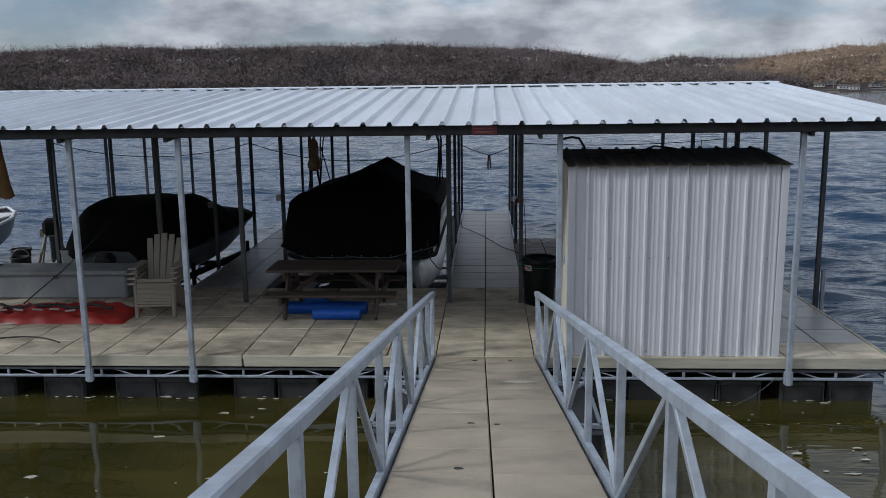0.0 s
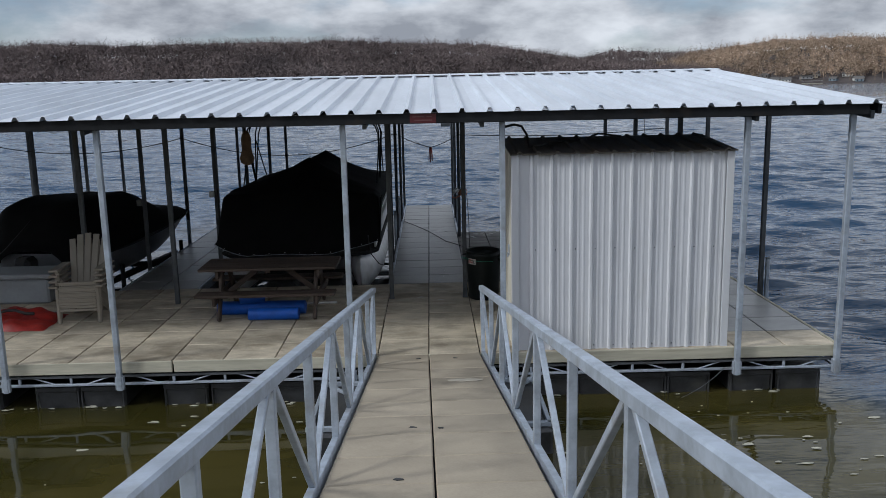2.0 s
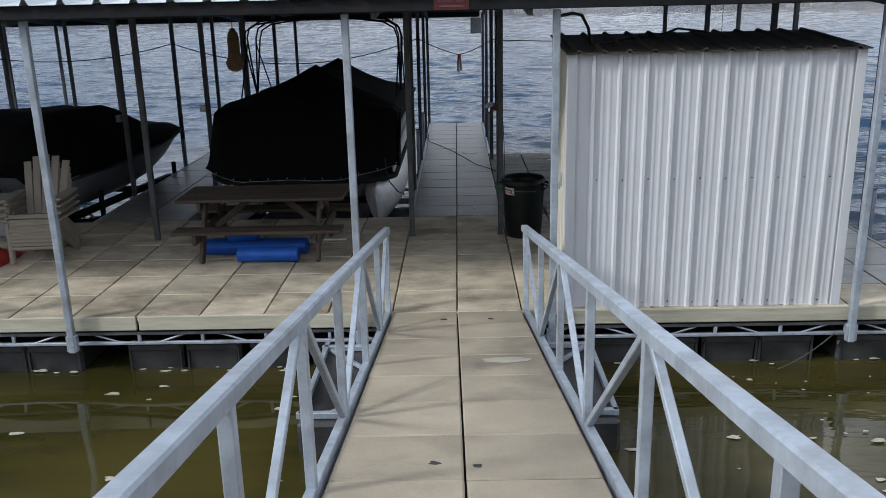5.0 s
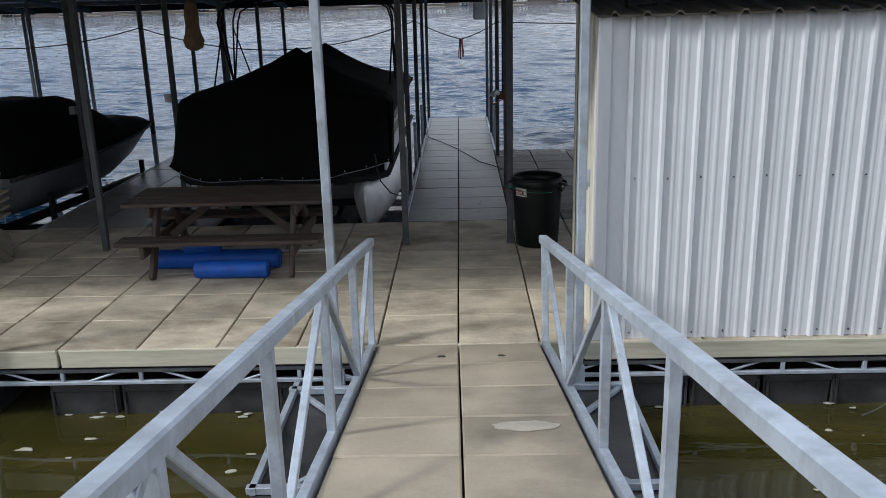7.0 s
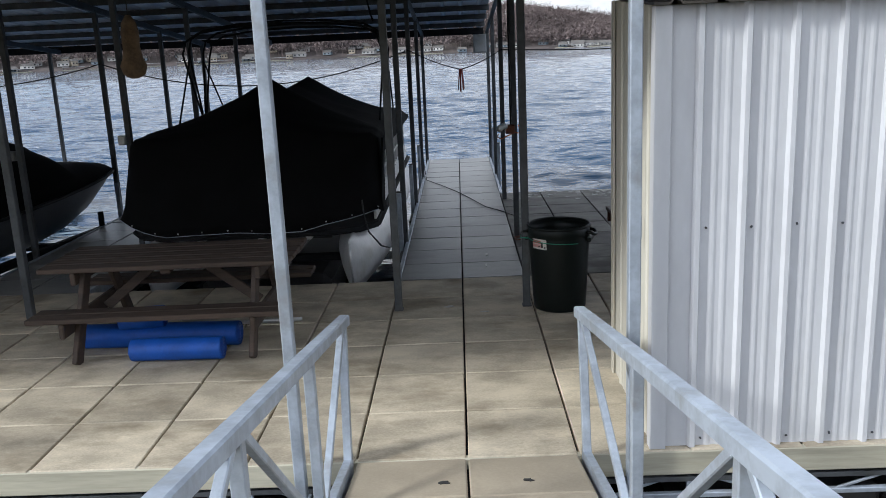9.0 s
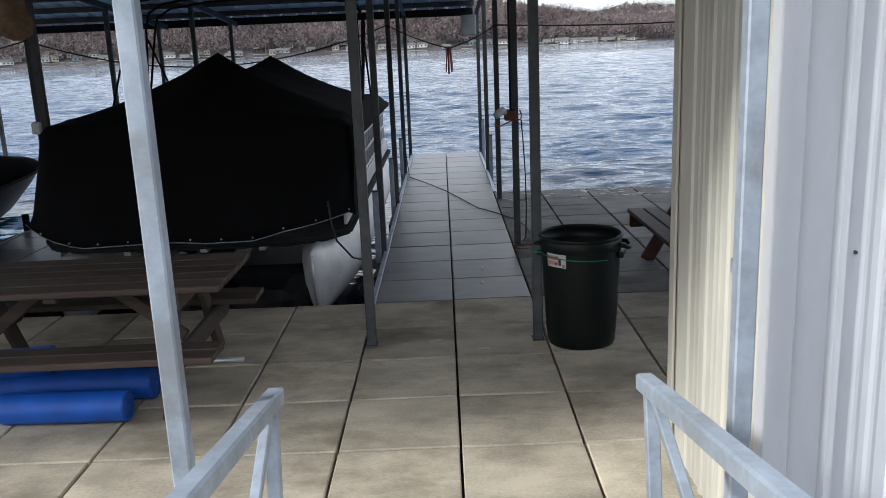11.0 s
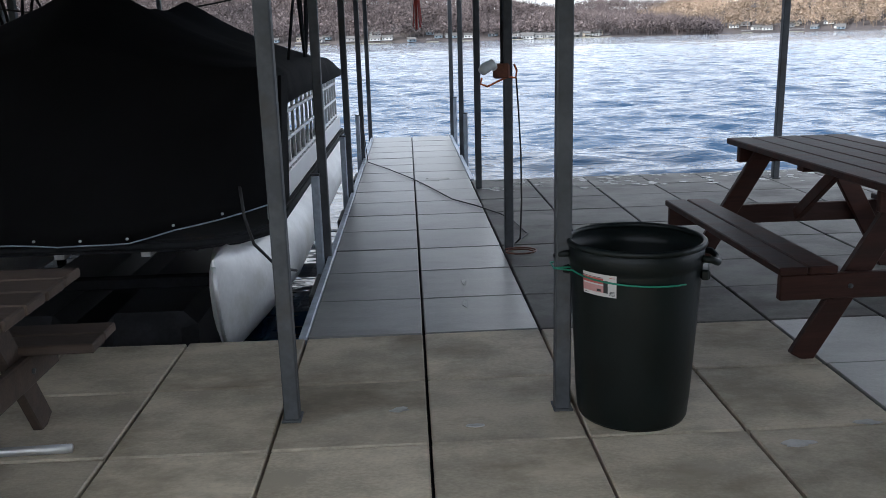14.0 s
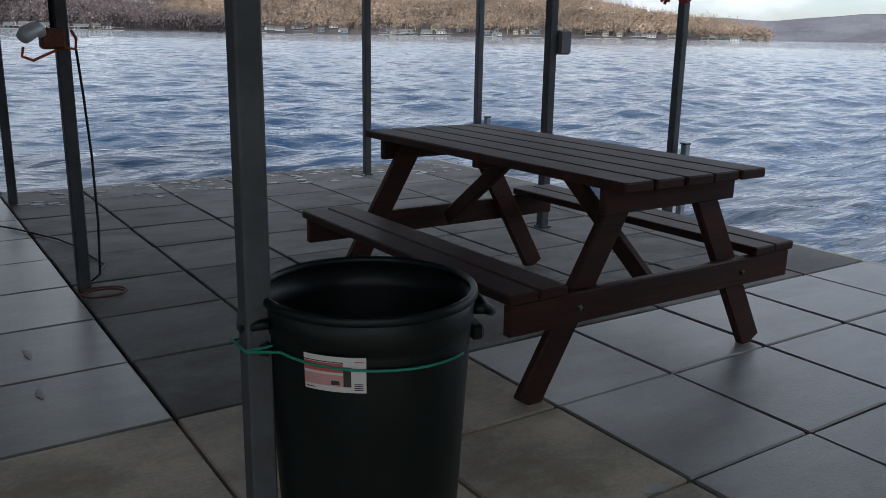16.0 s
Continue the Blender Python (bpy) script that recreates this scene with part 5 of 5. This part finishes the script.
            r.append((x, s * length, zz))
        rings.append(r)
    return rings


HULL_GREY = material("grey_hull_gelcoat", (0.2, 0.21, 0.225), 0.35, spread=0.1, scale=2, fine=20, bump=0.02, stain=(0.16, 0.16, 0.16))
rb = thing("runabout_boat", "grey blunt-bowed runabout under a black canvas cover on a lift", "boat", at=(-6.62, 4.45, 0), turn=-8)


def blunt_hull(beam, length):
    """A deck boat: nearly full width to the bow, which rakes up to a blunt rounded end."""
    rings = []
    for s_, w_, keel, rail in ((0, 0.95, -0.12, 0.50), (0.3, 1.0, -0.17, 0.51), (0.55, 1.0, -0.17, 0.55), (0.74, 0.98, -0.10, 0.60), (0.86, 0.97, 0.05, 0.65), (0.94, 0.93, 0.24, 0.69), (0.985, 0.87, 0.44, 0.71), (1.0, 0.8, 0.56, 0.72)):
        r = []
        for k in range(21):
            q = k / 20 * 2 - 1
            x = beam / 2 * w_ * math.copysign(abs(q) ** 0.62, q)
            r.append((x, s_ * length, keel + (rail - keel) * abs(q) ** 2.6))
        rings.append(r)
    return rings


part("hull", Shape().loft(blunt_hull(2.3, 3.85), cap=True, closed=False), HULL_GREY, rb)
part("rub_rail", Shape().tube([(r[-1][0] + 0.012, r[-1][1], r[-1][2] - 0.03) for r in blunt_hull(2.3, 3.85)], 0.022, 8), RUBBER, rb, "black rubber rub rail")
rows = []
for s_, w, zt in ((-0.16, 0.62, 0.56), (-0.1, 0.86, 0.82), (0.05, 1.12, 1.08), (0.3, 1.26, 1.27), (0.7, 1.31, 1.34), (1.1, 1.32, 1.345), (1.5, 1.32, 1.33), (2.0, 1.32, 1.30), (2.35, 1.31, 1.22), (2.55, 1.3, 1.04), (2.75, 1.29, 0.90), (3.1, 1.28, 0.87), (3.5, 1.24, 0.84), (3.8, 1.14, 0.81), (3.92, 1.04, 0.73)):
    r = []
    zb = 0.44 + 0.2 * max(0, s_) / 3.8 - (0.06 if s_ < 0 else 0)
    flat = 0.42 if s_ < 2.5 else 0.62
    for k in range(25):
        t = k / 24 * 2 - 1
        x = 0.885 * w * math.copysign(min(1, abs(t) ** 0.9 * 1.06), t)
        z = zb + (zt - zb) * (1 if abs(t) < flat else max(0, 1 - ((abs(t) - flat) / (1 - flat)) ** 1.7)) + 0.03 * noise.noise((x * 3, s_ * 2, 1.5))
        r.append((x, s_, z))
    rows.append(r)
cv = part("cover", Shape().loft(rows, cap=False, closed=False), CANVAS, rb, "black canvas cover")
cv.modifiers.new("thickness", "SOLIDIFY").thickness = 0.006
for x in (-0.75, 0.75):
    part("lift_bunk", Shape().box((x, 1.9, -0.2), (0.1, 3.6, 0.1), bevel=0.01), STEEL_DARK, rb)
for y in (0.6, 3.0):
    part("lift_beam", Shape().box((0, y, -0.3), (2.7, 0.1, 0.1), bevel=0.01), STEEL_DARK, rb)
    for x in (-1.2, 1.2):
        part("lift_leg", Shape().bar((x, y, -0.9), (x, y, 0.2), 0.06, 0.06), STEEL_DARK, rb)
part("outboard_cowl", Shape().box((0, -0.3, 0.3), (0.3, 0.34, 0.42), bevel=0.07), RUBBER, rb)

# ---- open boat at the far finger ----
ob3 = thing("open_boat", "open grey-white fishing boat with dark seats and a tan furled canvas", "boat", at=(-12.1, 5.9, 0), turn=2)
part("hull", Shape().loft(hull_rings(2.0, 5.0, -0.45, 0.3), cap=True, closed=False), HULL_GREY, ob3)
part("gunwale", Shape().tube([(-0.92, 0, 0.31), (-1.0, 1.4, 0.31), (-0.98, 2.6, 0.33), (-0.82, 3.6, 0.37), (-0.5, 4.4, 0.42), (0, 5.0, 0.46), (0.5, 4.4, 0.42), (0.82, 3.6, 0.37), (0.98, 2.6, 0.33), (1.0, 1.4, 0.31), (0.92, 0, 0.31)], 0.04, 8), WHITE_PAINT, ob3)
for y in (0.8, 2.0):
    for x in (-0.45, 0.45):
        part("seat", Shape().box((x, y, 0.32), (0.46, 0.45, 0.14), bevel=0.04), RUBBER, ob3)
        part("seat_back", Shape().box((x, y + 0.24, 0.58), (0.46, 0.1, 0.42), bevel=0.04), RUBBER, ob3)
part("windscreen_frame", Shape().tube([(-0.9, 2.9, 0.35), (-0.8, 3.1, 0.72), (0, 3.25, 0.76), (0.8, 3.1, 0.72), (0.9, 2.9, 0.35)], 0.018, 8), ALUMINIUM, ob3)
part("foredeck", Shape().box((0, 3.9, 0.38), (1.2, 1.1, 0.04), bevel=0.015), WHITE_PAINT, ob3)
part("outboard_cowl", Shape().box((0, -0.3, 0.4), (0.32, 0.4, 0.5), bevel=0.08), STEEL_DARK, ob3)
TAN = material("tan_canvas", (0.30, 0.17, 0.07), 0.8, spread=0.2, scale=3, fine=60, bump=0.2)
single("furled_canvas", Shape().loft([[(-8.05 + r * 1.0 * math.cos(a) + dx, 3.6 + r * 0.6 * math.sin(a), z) for a in np.linspace(0, 6.28, 16, endpoint=False)] for z, r, dx in ((1.55, 0.04, 0.08), (1.6, 0.15, 0.06), (1.8, 0.135, 0.02), (2.3, 0.10, -0.02), (2.62, 0.08, -0.03), (2.95, 0.05, -0.03), (roof_z(3.6) - 0.004, 0.02, -0.03))]), TAN, "tan canvas furled and hung from the dock roof", "canvas")

# ---- clutter by the far finger ----
bb = thing("plastic_barrel", "blue plastic barrel standing beside the dock box", "barrel", at=(-8.35, 3.2, 0))
part("body", Shape().loft(revolve([(0.0, 0.0), (0.22, 0.0), (0.24, 0.03), (0.25, 0.28), (0.262, 0.3), (0.25, 0.32), (0.25, 0.55), (0.24, 0.72), (0.2, 0.76), (0.0, 0.76)], 28), cap=False), BLUE_FOAM, bb)
part("bung", Shape().loft(revolve([(0.0, 0.76), (0.035, 0.76), (0.035, 0.785), (0.0, 0.785)], 12, (0.12, 0.0)), cap=False), RUBBER, bb)
for x, y, r_, h_, lab_ in ((-8.5, 4.7, 0.16, 0.36, "black plastic bucket on the far finger walkway"), (-8.75, 5.2, 0.18, 0.42, "dark plastic tub on the far finger walkway")):
    bk = thing("bucket", lab_, "bucket", "buckets", at=(x, y, 0))
    part("pail", Shape().loft(revolve([(0.0, 0.01), (r_ * 0.8, 0.0), (r_ * 0.97, h_ - 0.03), (r_ * 1.06, h_ - 0.02), (r_ * 1.06, h_), (r_ * 0.94, h_), (r_ * 0.76, 0.03), (0.0, 0.03)], 24), cap=False), RUBBER, bk)
    part("bail", Shape().tube([(r_ * math.cos(a), 0.03, h_ + 0.14 * math.sin(a)) for a in np.linspace(0, math.pi, 12)], 0.005, 6), GALV, bk)
om = thing("outboard_motor", "dark outboard motor on a stand on the far finger", "outboard motor", at=(-8.35, 5.6, 0), turn=20)
part("cowl", Shape().box((0, 0, 0.78), (0.26, 0.4, 0.3), bevel=0.07), STEEL_DARK, om)
part("leg", Shape().box((0, 0.08, 0.4), (0.09, 0.16, 0.6), bevel=0.03), GALV_DARK, om)
part("skeg", Shape().box((0, 0.1, 0.12), (0.05, 0.3, 0.08), bevel=0.02), GALV_DARK, om)
for sx in (-1, 1):
    part("stand_leg", Shape().bar((sx * 0.25, -0.25, 0), (sx * 0.08, 0.02, 0.7), 0.035, 0.035), TIMBER, om)
    part("stand_leg", Shape().bar((sx * 0.25, 0.3, 0), (sx * 0.08, 0.02, 0.7), 0.035, 0.035), TIMBER, om)
part("clamp_board", Shape().box((0, 0.0, 0.66), (0.4, 0.04, 0.16), bevel=0.005), TIMBER, om)

# ---- short piles beside the posts ----
def stub(x, y, h):
    t = thing("short_pile", "short bright galvanised pile beside a roof post", "pile", "short piles", at=(x, y, 0))
    part("tube", Shape().bar((0, 0, -1.2), (0, 0, h), 0.055, 0.055, bevel=0.008), GALV, t)
    part("cap", Shape().box((0, 0, h + 0.006), (0.062, 0.062, 0.012), bevel=0.004), GALV_DARK, t)


for x, y, h in ((-0.70, 5.38, 0.60), (-0.70, 7.98, 0.58), (-0.70, 10.6, 0.56), (0.70, 10.6, 0.55), (0.70, 13.0, 0.6), (5.1, 8.0, 0.5), (5.1, 5.40, 0.52), (5.1, 2.7, 0.5), (-3.68, 5.38, 0.5), (-5.04, 8.0, 0.5), (-5.04, 10.6, 0.5)):
    stub(x, y, h)
for y in (4.5, 6.7, 8.9):
    single("dock_bumper", Shape().bar((-0.66, y, -0.06), (-0.66, y + 0.5, -0.06), 0.05, 0.12, bevel=0.02), RUBBER, "black rubber bumper on the walkway edge", "bumper", "dock bumpers")

# ---- work light, cords, ropes, small boxes ----
wl = thing("work_light", "grey work light on a rusty bracket with orange cord", "lamp", at=(0.655, 5.47, 1.27))
part("bracket", Shape().box((-0.05, -0.05, 0.0), (0.11, 0.09, 0.1), bevel=0.012), material("rusty_bracket", (0.16, 0.06, 0.035), 0.8, spread=0.3, scale=20, fine=80), wl, "rust-brown bracket")
h = Shape().tube([(-0.09, -0.07, 0.02), (-0.12, -0.09, 0.045), (-0.17, -0.12, 0.02), (-0.19, -0.135, 0.0)], [0.025, 0.036, 0.038, 0.03], 14)
part("lamp_head", h, material("pale_grey_lamp", (0.55, 0.57, 0.58), 0.35, 0.2), wl, "pale grey lamp head")
part("cord_loop", Shape().tube([(-0.19, -0.13, -0.04), (-0.2, -0.14, -0.08), (-0.15, -0.11, -0.10), (-0.08, -0.08, -0.07), (0.0, -0.05, -0.04), (0.05, -0.045, -0.05), (0.06, -0.03, 0.0), (0.045, 0, 0.04)], 0.007, 6), ORANGE, wl, "orange cord")
part("conduit", Shape().tube([(-0.045, -0.045, 0.05), (-0.045, -0.045, 1.78)], 0.01, 8), STEEL_DARK, wl)
cord = [(0.71, 5.44, 1.22), (0.725, 5.44, 1.0), (0.74, 5.44, 0.7), (0.745, 5.45, 0.35), (0.735, 5.46, 0.08), (0.72, 5.6, 0.014), (0.85, 5.9, 0.012), (0.8, 6.4, 0.012), (0.73, 6.69, 0.012), (0.55, 7.1, 0.012), (0.35, 7.46, 0.012), (0.15, 8.2, 0.012), (-0.04, 8.83, 0.012), (-0.32, 9.6, 0.012), (-0.57, 10.2, 0.012), (-0.60, 10.62, 0.05), (-0.64, 10.66, 0.45), (-0.66, 10.66, 0.6)]
single("power_cable", Shape().tube(cord, 0.0065, 6), RUBBER, "black power cable snaking along the walkway", "cable")
RUST_CORD = material("faded_red_cord", (0.16, 0.06, 0.04), 0.6, bump=0.0)
single("cable_coil", Shape().tube([(0.72 + 0.1 * math.cos(a) * (1 + 0.1 * a / 6), 5.32 + 0.08 * math.sin(a), 0.012 + 0.002 * a) for a in np.linspace(0, 9, 24)], 0.006, 6), RUST_CORD, "loop of faded red cord lying by a post", "cable")


def sag(p, q, dip, r, mat, label, n=18, cat="rope"):
    p, q = Vector(p), Vector(q)
    return single("slack_rope" if cat == "rope" else "wire", Shape().tube([p.lerp(q, k / n) - Vector((0, 0, dip * 4 * (k / n) * (1 - k / n))) for k in range(n + 1)], r, 6), mat, label, cat, "ropes")


sag((-5.07, 8.04, 2.2), (-0.655, 8.04, 2.2), 0.4, 0.009, RUBBER, "dark rope slung between the roof posts")
sag((-9.47, 8.04, 2.25), (-5.07, 8.04, 2.2), 0.3, 0.009, RUBBER, "dark rope slung between the roof posts")
sag((0.655, 8.04, 2.15), (5.03, 8.04, 2.2), 0.08, 0.009, RUBBER, "dark rope slung between the roof posts")
sag((-0.655, 8.04, 2.2), (0.08, 8.04, 1.90), 0.03, 0.008, RUBBER, "dark rope holding a red tassel")
sag((0.08, 8.04, 1.90), (0.655, 8.04, 2.15), 0.03, 0.008, RUBBER, "dark rope holding a red tassel")
s = Shape()
for k in range(7):
    a = k * 0.9
    s.bar((0.08 + 0.022 * math.cos(a), 8.04 + 0.022 * math.sin(a), 1.91), (0.08 + 0.045 * math.cos(a), 8.04 + 0.045 * math.sin(a), 1.63 - 0.02 * (k % 3)), 0.022, 0.008)
single("red_tassel", s, RED_VINYL, "red cloth tassel hung from the rope over the walkway", "tassel")
gl = thing("work_gloves", "pair of red work gloves hung from the roof", "gloves", at=(3.6, 4.3, 1.5))
for g in (-1, 1):
    s = Shape()
    s.tube([(g * 0.035, 0, 0.22), (g * 0.04, 0, 0.12), (g * 0.05, -0.01, 0.08)], [0.036, 0.04, 0.036], 10)
    for k in range(4):
        s.tube([(g * 0.05 + 0.018 * (k - 1.5), -0.01, 0.09), (g * 0.06 + 0.022 * (k - 1.5), -0.02, 0.05), (g * 0.075 + 0.026 * (k - 1.5), -0.02, 0.0 + 0.012 * abs(k - 1))], [0.014, 0.012, 0.008], 6)
    part("glove", s, RED_VINYL, gl)
part("cord", Shape().tube([(0, 0, 0.2), (0, 0, roof_z(4.3) - 1.504)], 0.004, 5), RUBBER, gl)

BOXES = material("grey_plastic_box", (0.16, 0.165, 0.17), 0.5, spread=0.1, bump=0.02)


def wall_box(x, y, z, s, mat, label, cat="electrical box"):
    t = thing("electrical_box", label, cat, at=(x, y, z))
    part("body", Shape().box((0, 0, 0), s, bevel=0.01), mat, t)
    part("cover", Shape().box((0, -s[1] / 2 - 0.004, 0), (s[0] * 0.85, 0.012, s[2] * 0.88), bevel=0.004), mat, t)


wall_box(3.815, 5.45, 1.28, (0.1, 0.08, 0.16), BOXES, "small grey electrical box on a roof post")
wall_box(-3.845, 5.45, 1.33, (0.09, 0.08, 0.11), WHITE_PAINT, "small white outlet box on a roof post")
wall_box(0.5, 13.07, 2.28, (0.26, 0.1, 0.36), BOX_GREY, "grey metal electrical panel hung on a roof post")
wall_box(-5.15, 5.45, 1.2, (0.09, 0.08, 0.11), BOXES, "small dark outlet box on a roof post")
SACK_BROWN = material("brown_sacking", (0.13, 0.085, 0.05), 0.85, spread=0.35, scale=9, fine=60, bump=0.2)
hb = [[(-2.6 + r * math.cos(a), 2.76 + r * 0.7 * math.sin(a), z) for a in np.linspace(0, 6.28, 14, endpoint=False)] for z, r in ((2.06, 0.03), (2.09, 0.09), (2.16, 0.11), (2.22, 0.085), (2.3, 0.07), (2.42, 0.075), (2.5, 0.06), (2.56, 0.02))]
single("cloth_sack", Shape().loft(hb), SACK_BROWN, "tan cloth sack hanging under the dock roof", "sack")
single("sack_line", Shape().tube([(-2.6, 2.76, 2.55), (-2.6, 2.76, roof_z(2.76) - 0.005)], 0.006, 5), RUBBER, "dark line holding a hanging sack", "line")
single("hook_cord", Shape().tube([(-1.05, 6.2, roof_z(6.2) - 0.005), (-1.03, 6.2, 2.9), (-0.98, 6.18, 2.65), (-0.95, 6.16, 2.55)], 0.012, 6), STEEL_DARK, "dark hook hanging from a roof purlin", "hook")

sg = thing("roof_sign", "small red sign on the roof fascia", "sign", at=(0.0, EAVE_F - 0.008, Z_F - 0.065))
part("plate", Shape().box((0, 0, 0), (0.29, 0.006, 0.10), bevel=0.002), RED_SIGN, sg)
for dx, dz, w_ in ((-0.05, 0.02, 0.13), (0.07, 0.02, 0.06), (0, -0.02, 0.2)):
    part("print_bar", Shape().box((dx, -0.0045, dz), (w_, 0.003, 0.014), bevel=0.001), material("sign_dull_white", (0.12, 0.05, 0.05), 0.6, bump=0.0), sg)
single("conduit_loop", Shape().tube([(0.91, -0.045, 2.66), (1.03, 0.02, 2.68), (1.12, 0.1, 2.66), (1.2, 0.25, 2.55), (1.25, 0.4, 2.40)], 0.014, 8), RUBBER, "black cable looping from the post to the shed roof", "cable")
single("roof_cable", Shape().tube([(1.25, 0.4, 2.40), (1.6, 0.7, 2.425), (2.0, 0.95, 2.44), (2.2, 1.1, 2.50), (2.5, 1.15, 2.46)], 0.012, 6), RUBBER, "black cable lying on the shed roof", "cable")

# hasp on the shed's side, screws in its siding
hs = part("hasp", Shape().box((SX0 - 0.03, 0.27, 1.19), (0.016, 0.04, 0.13), bevel=0.004).box((SX0 - 0.045, 0.27, 1.13), (0.018, 0.04, 0.055), bevel=0.008), GALV, shed, "galvanised hasp and padlock")
for zz in (0.045, 1.22):
    for k in range(10):
        x = SX0 + 0.2326 * (k + 0.92) + 0.05
        part("screw", Shape().tube([(x, SY0 + 0.026, zz + prng.uniform(-0.01, 0.01)), (x, SY0 + 0.016, zz)], 0.006, 6), GALV_DARK, shed)

# floats and steel frame beneath the gangway's foot
for sgn in (-1, 1):
    t = thing("gangway_float", "black plastic float in a steel frame beside the gangway foot", "float", "gangway floats", at=(sgn * 0.95, -0.78, 0))
    part("float_box", Shape().box((0, 0, -0.50), (0.62, 1.56, 0.34), bevel=0.03), FLOAT_BLACK, t)
    for y in (-0.69, 0.65):
        part("frame_bar", Shape().bar((-0.32, y, -0.3), (0.3, y, -0.3), 0.05, 0.05), GALV, t)
    part("frame_bar", Shape().bar((sgn * 0.28, -0.72, -0.3), (sgn * 0.28, 0.78, -0.3), 0.045, 0.05), GALV, t)
    part("frame_brace", Shape().bar((sgn * 0.22, 0.6, -0.3), (-sgn * 0.1, 0.2, -0.3), 0.035, 0.035), GALV, t)
    part("frame_brace", Shape().bar((sgn * 0.05, -0.66, -0.3), (-sgn * 0.2, -0.4, -0.3), 0.035, 0.035), GALV, t)
sag((3.0, -0.12, -0.58), (3.52, -0.07, -0.24), 0.04, 0.004, GALV_DARK, "thin grey mooring rope tied to the dock post")
sag((-0.7, -7.0, 0.75), (-3.4, -4.5, -0.62), 0.25, 0.007, RUBBER, "thin black cable trailing into the water", cat="wire")

# ---- foam on the water, leaves on the ramp, pale patches ----
FOAM = material("lake_foam", (0.40, 0.39, 0.32), 0.8, spread=0.2, scale=8, fine=40, bump=0.1)
frng = random.Random(11)
fo = Shape()


def blot(cx, cy, z, r, sq, n=11):
    a0 = frng.uniform(0, 6)
    pts = [(cx + r * (0.35 + 0.85 * frng.random()) * math.cos(2 * math.pi * k / n + a0), cy + r * sq * (0.55 + 0.6 * frng.random()) * math.sin(2 * math.pi * k / n + a0), z) for k in range(n)]
    return pts


def add_blot(s, cx, cy, z, r, sq=0.6, h=0.006):
    p = blot(cx, cy, z, r, sq)
    n = len(p)
    s.add(p + [(x, y, zz - h) for x, y, zz in p], [tuple(range(n))] + [(k, n + k, n + (k + 1) % n, (k + 1) % n) for k in range(n)])


for k in range(120):
    x = frng.uniform(1.3, 5.2) if k % 5 < 3 else frng.uniform(-6.5, -1.0)
    add_blot(fo, x, frng.uniform(-4.6, -0.25), WATER_Z + 0.011, 0.012 + 0.085 * frng.random() ** 2.2, frng.uniform(0.2, 0.6), 0.004)
for k in range(46):     # froth along the floats
    add_blot(fo, frng.uniform(-7, 4.9), frng.uniform(0.02, 0.13), WATER_Z + 0.014, frng.uniform(0.02, 0.06), 0.35, 0.006)
single("foam_flecks", fo, FOAM, "pale foam flecks drifting on the shallow water", "foam", kind="stuff")
lf = Shape()
for u, y in ((-0.14, -4.02), (0.06, -4.06), (-0.2, -5.33), (0.3, -0.42), (-0.12, -0.42)):
    c = gp(u, y, 0.006)
    add_blot(lf, c.x, c.y, c.z, 0.03, 0.6, 0.004)
single("dead_leaves", lf, LABEL_K, "dark dead leaves on the gangway panels", "leaves", kind="stuff")
PALE = material("pale_lime_stain", (0.50, 0.47, 0.40), 0.85, spread=0.12, scale=6, fine=50, bump=0.15)
PALE_GREY = material("pale_grey_stain", (0.46, 0.46, 0.45), 0.8, spread=0.2, scale=6, fine=40, bump=0.15)
st = Shape()
for x, y, r, sq in ((0.22, 8.75, 0.16, 0.8), (0.18, 2.62, 0.045, 0.4), (-0.12, 2.8, 0.05, 0.5), (1.35, 2.35, 0.08, 0.4), (1.7, 2.5, 0.06, 0.5), (0.25, 4.2, 0.02, 3.5), (0.27, 4.65, 0.018, 4.5)):
    add_blot(st, x, y, 0.0045, r, sq, 0.004)
for k in range(150):     # lichen and lime along the far edge
    add_blot(st, frng.uniform(0.72, 4.7), EAST_Y - 0.06 - 0.7 * frng.random() ** 1.6, 0.0045, frng.uniform(0.02, 0.06), frng.uniform(0.3, 0.8), 0.004)
single("mineral_stains", st, PALE_GREY, "pale mineral stains on the deck panels", "stain", kind="stuff")
rp = Shape()
c = gp(0.33, -2.0, 0.004)
n = 20
pts = [gp(0.33 + 0.17 * (1 + 0.08 * math.sin(k * 2.3)) * math.cos(2 * math.pi * k / n), -2.0 + 0.08 * (1 + 0.1 * math.cos(k * 1.7)) * math.sin(2 * math.pi * k / n), 0.0045) for k in range(n)]
low = [p - Vector((0, 0, 0.004)) for p in pts]
rp.add(pts + low, [tuple(range(n))] + [(k, n + k, n + (k + 1) % n, (k + 1) % n) for k in range(n)])
single("ramp_patch", rp, material("pale_worn_concrete", (0.40, 0.365, 0.30), 0.85, spread=0.12, scale=5, fine=60, bump=0.2), "pale worn patch on a gangway panel", "stain", kind="stuff")
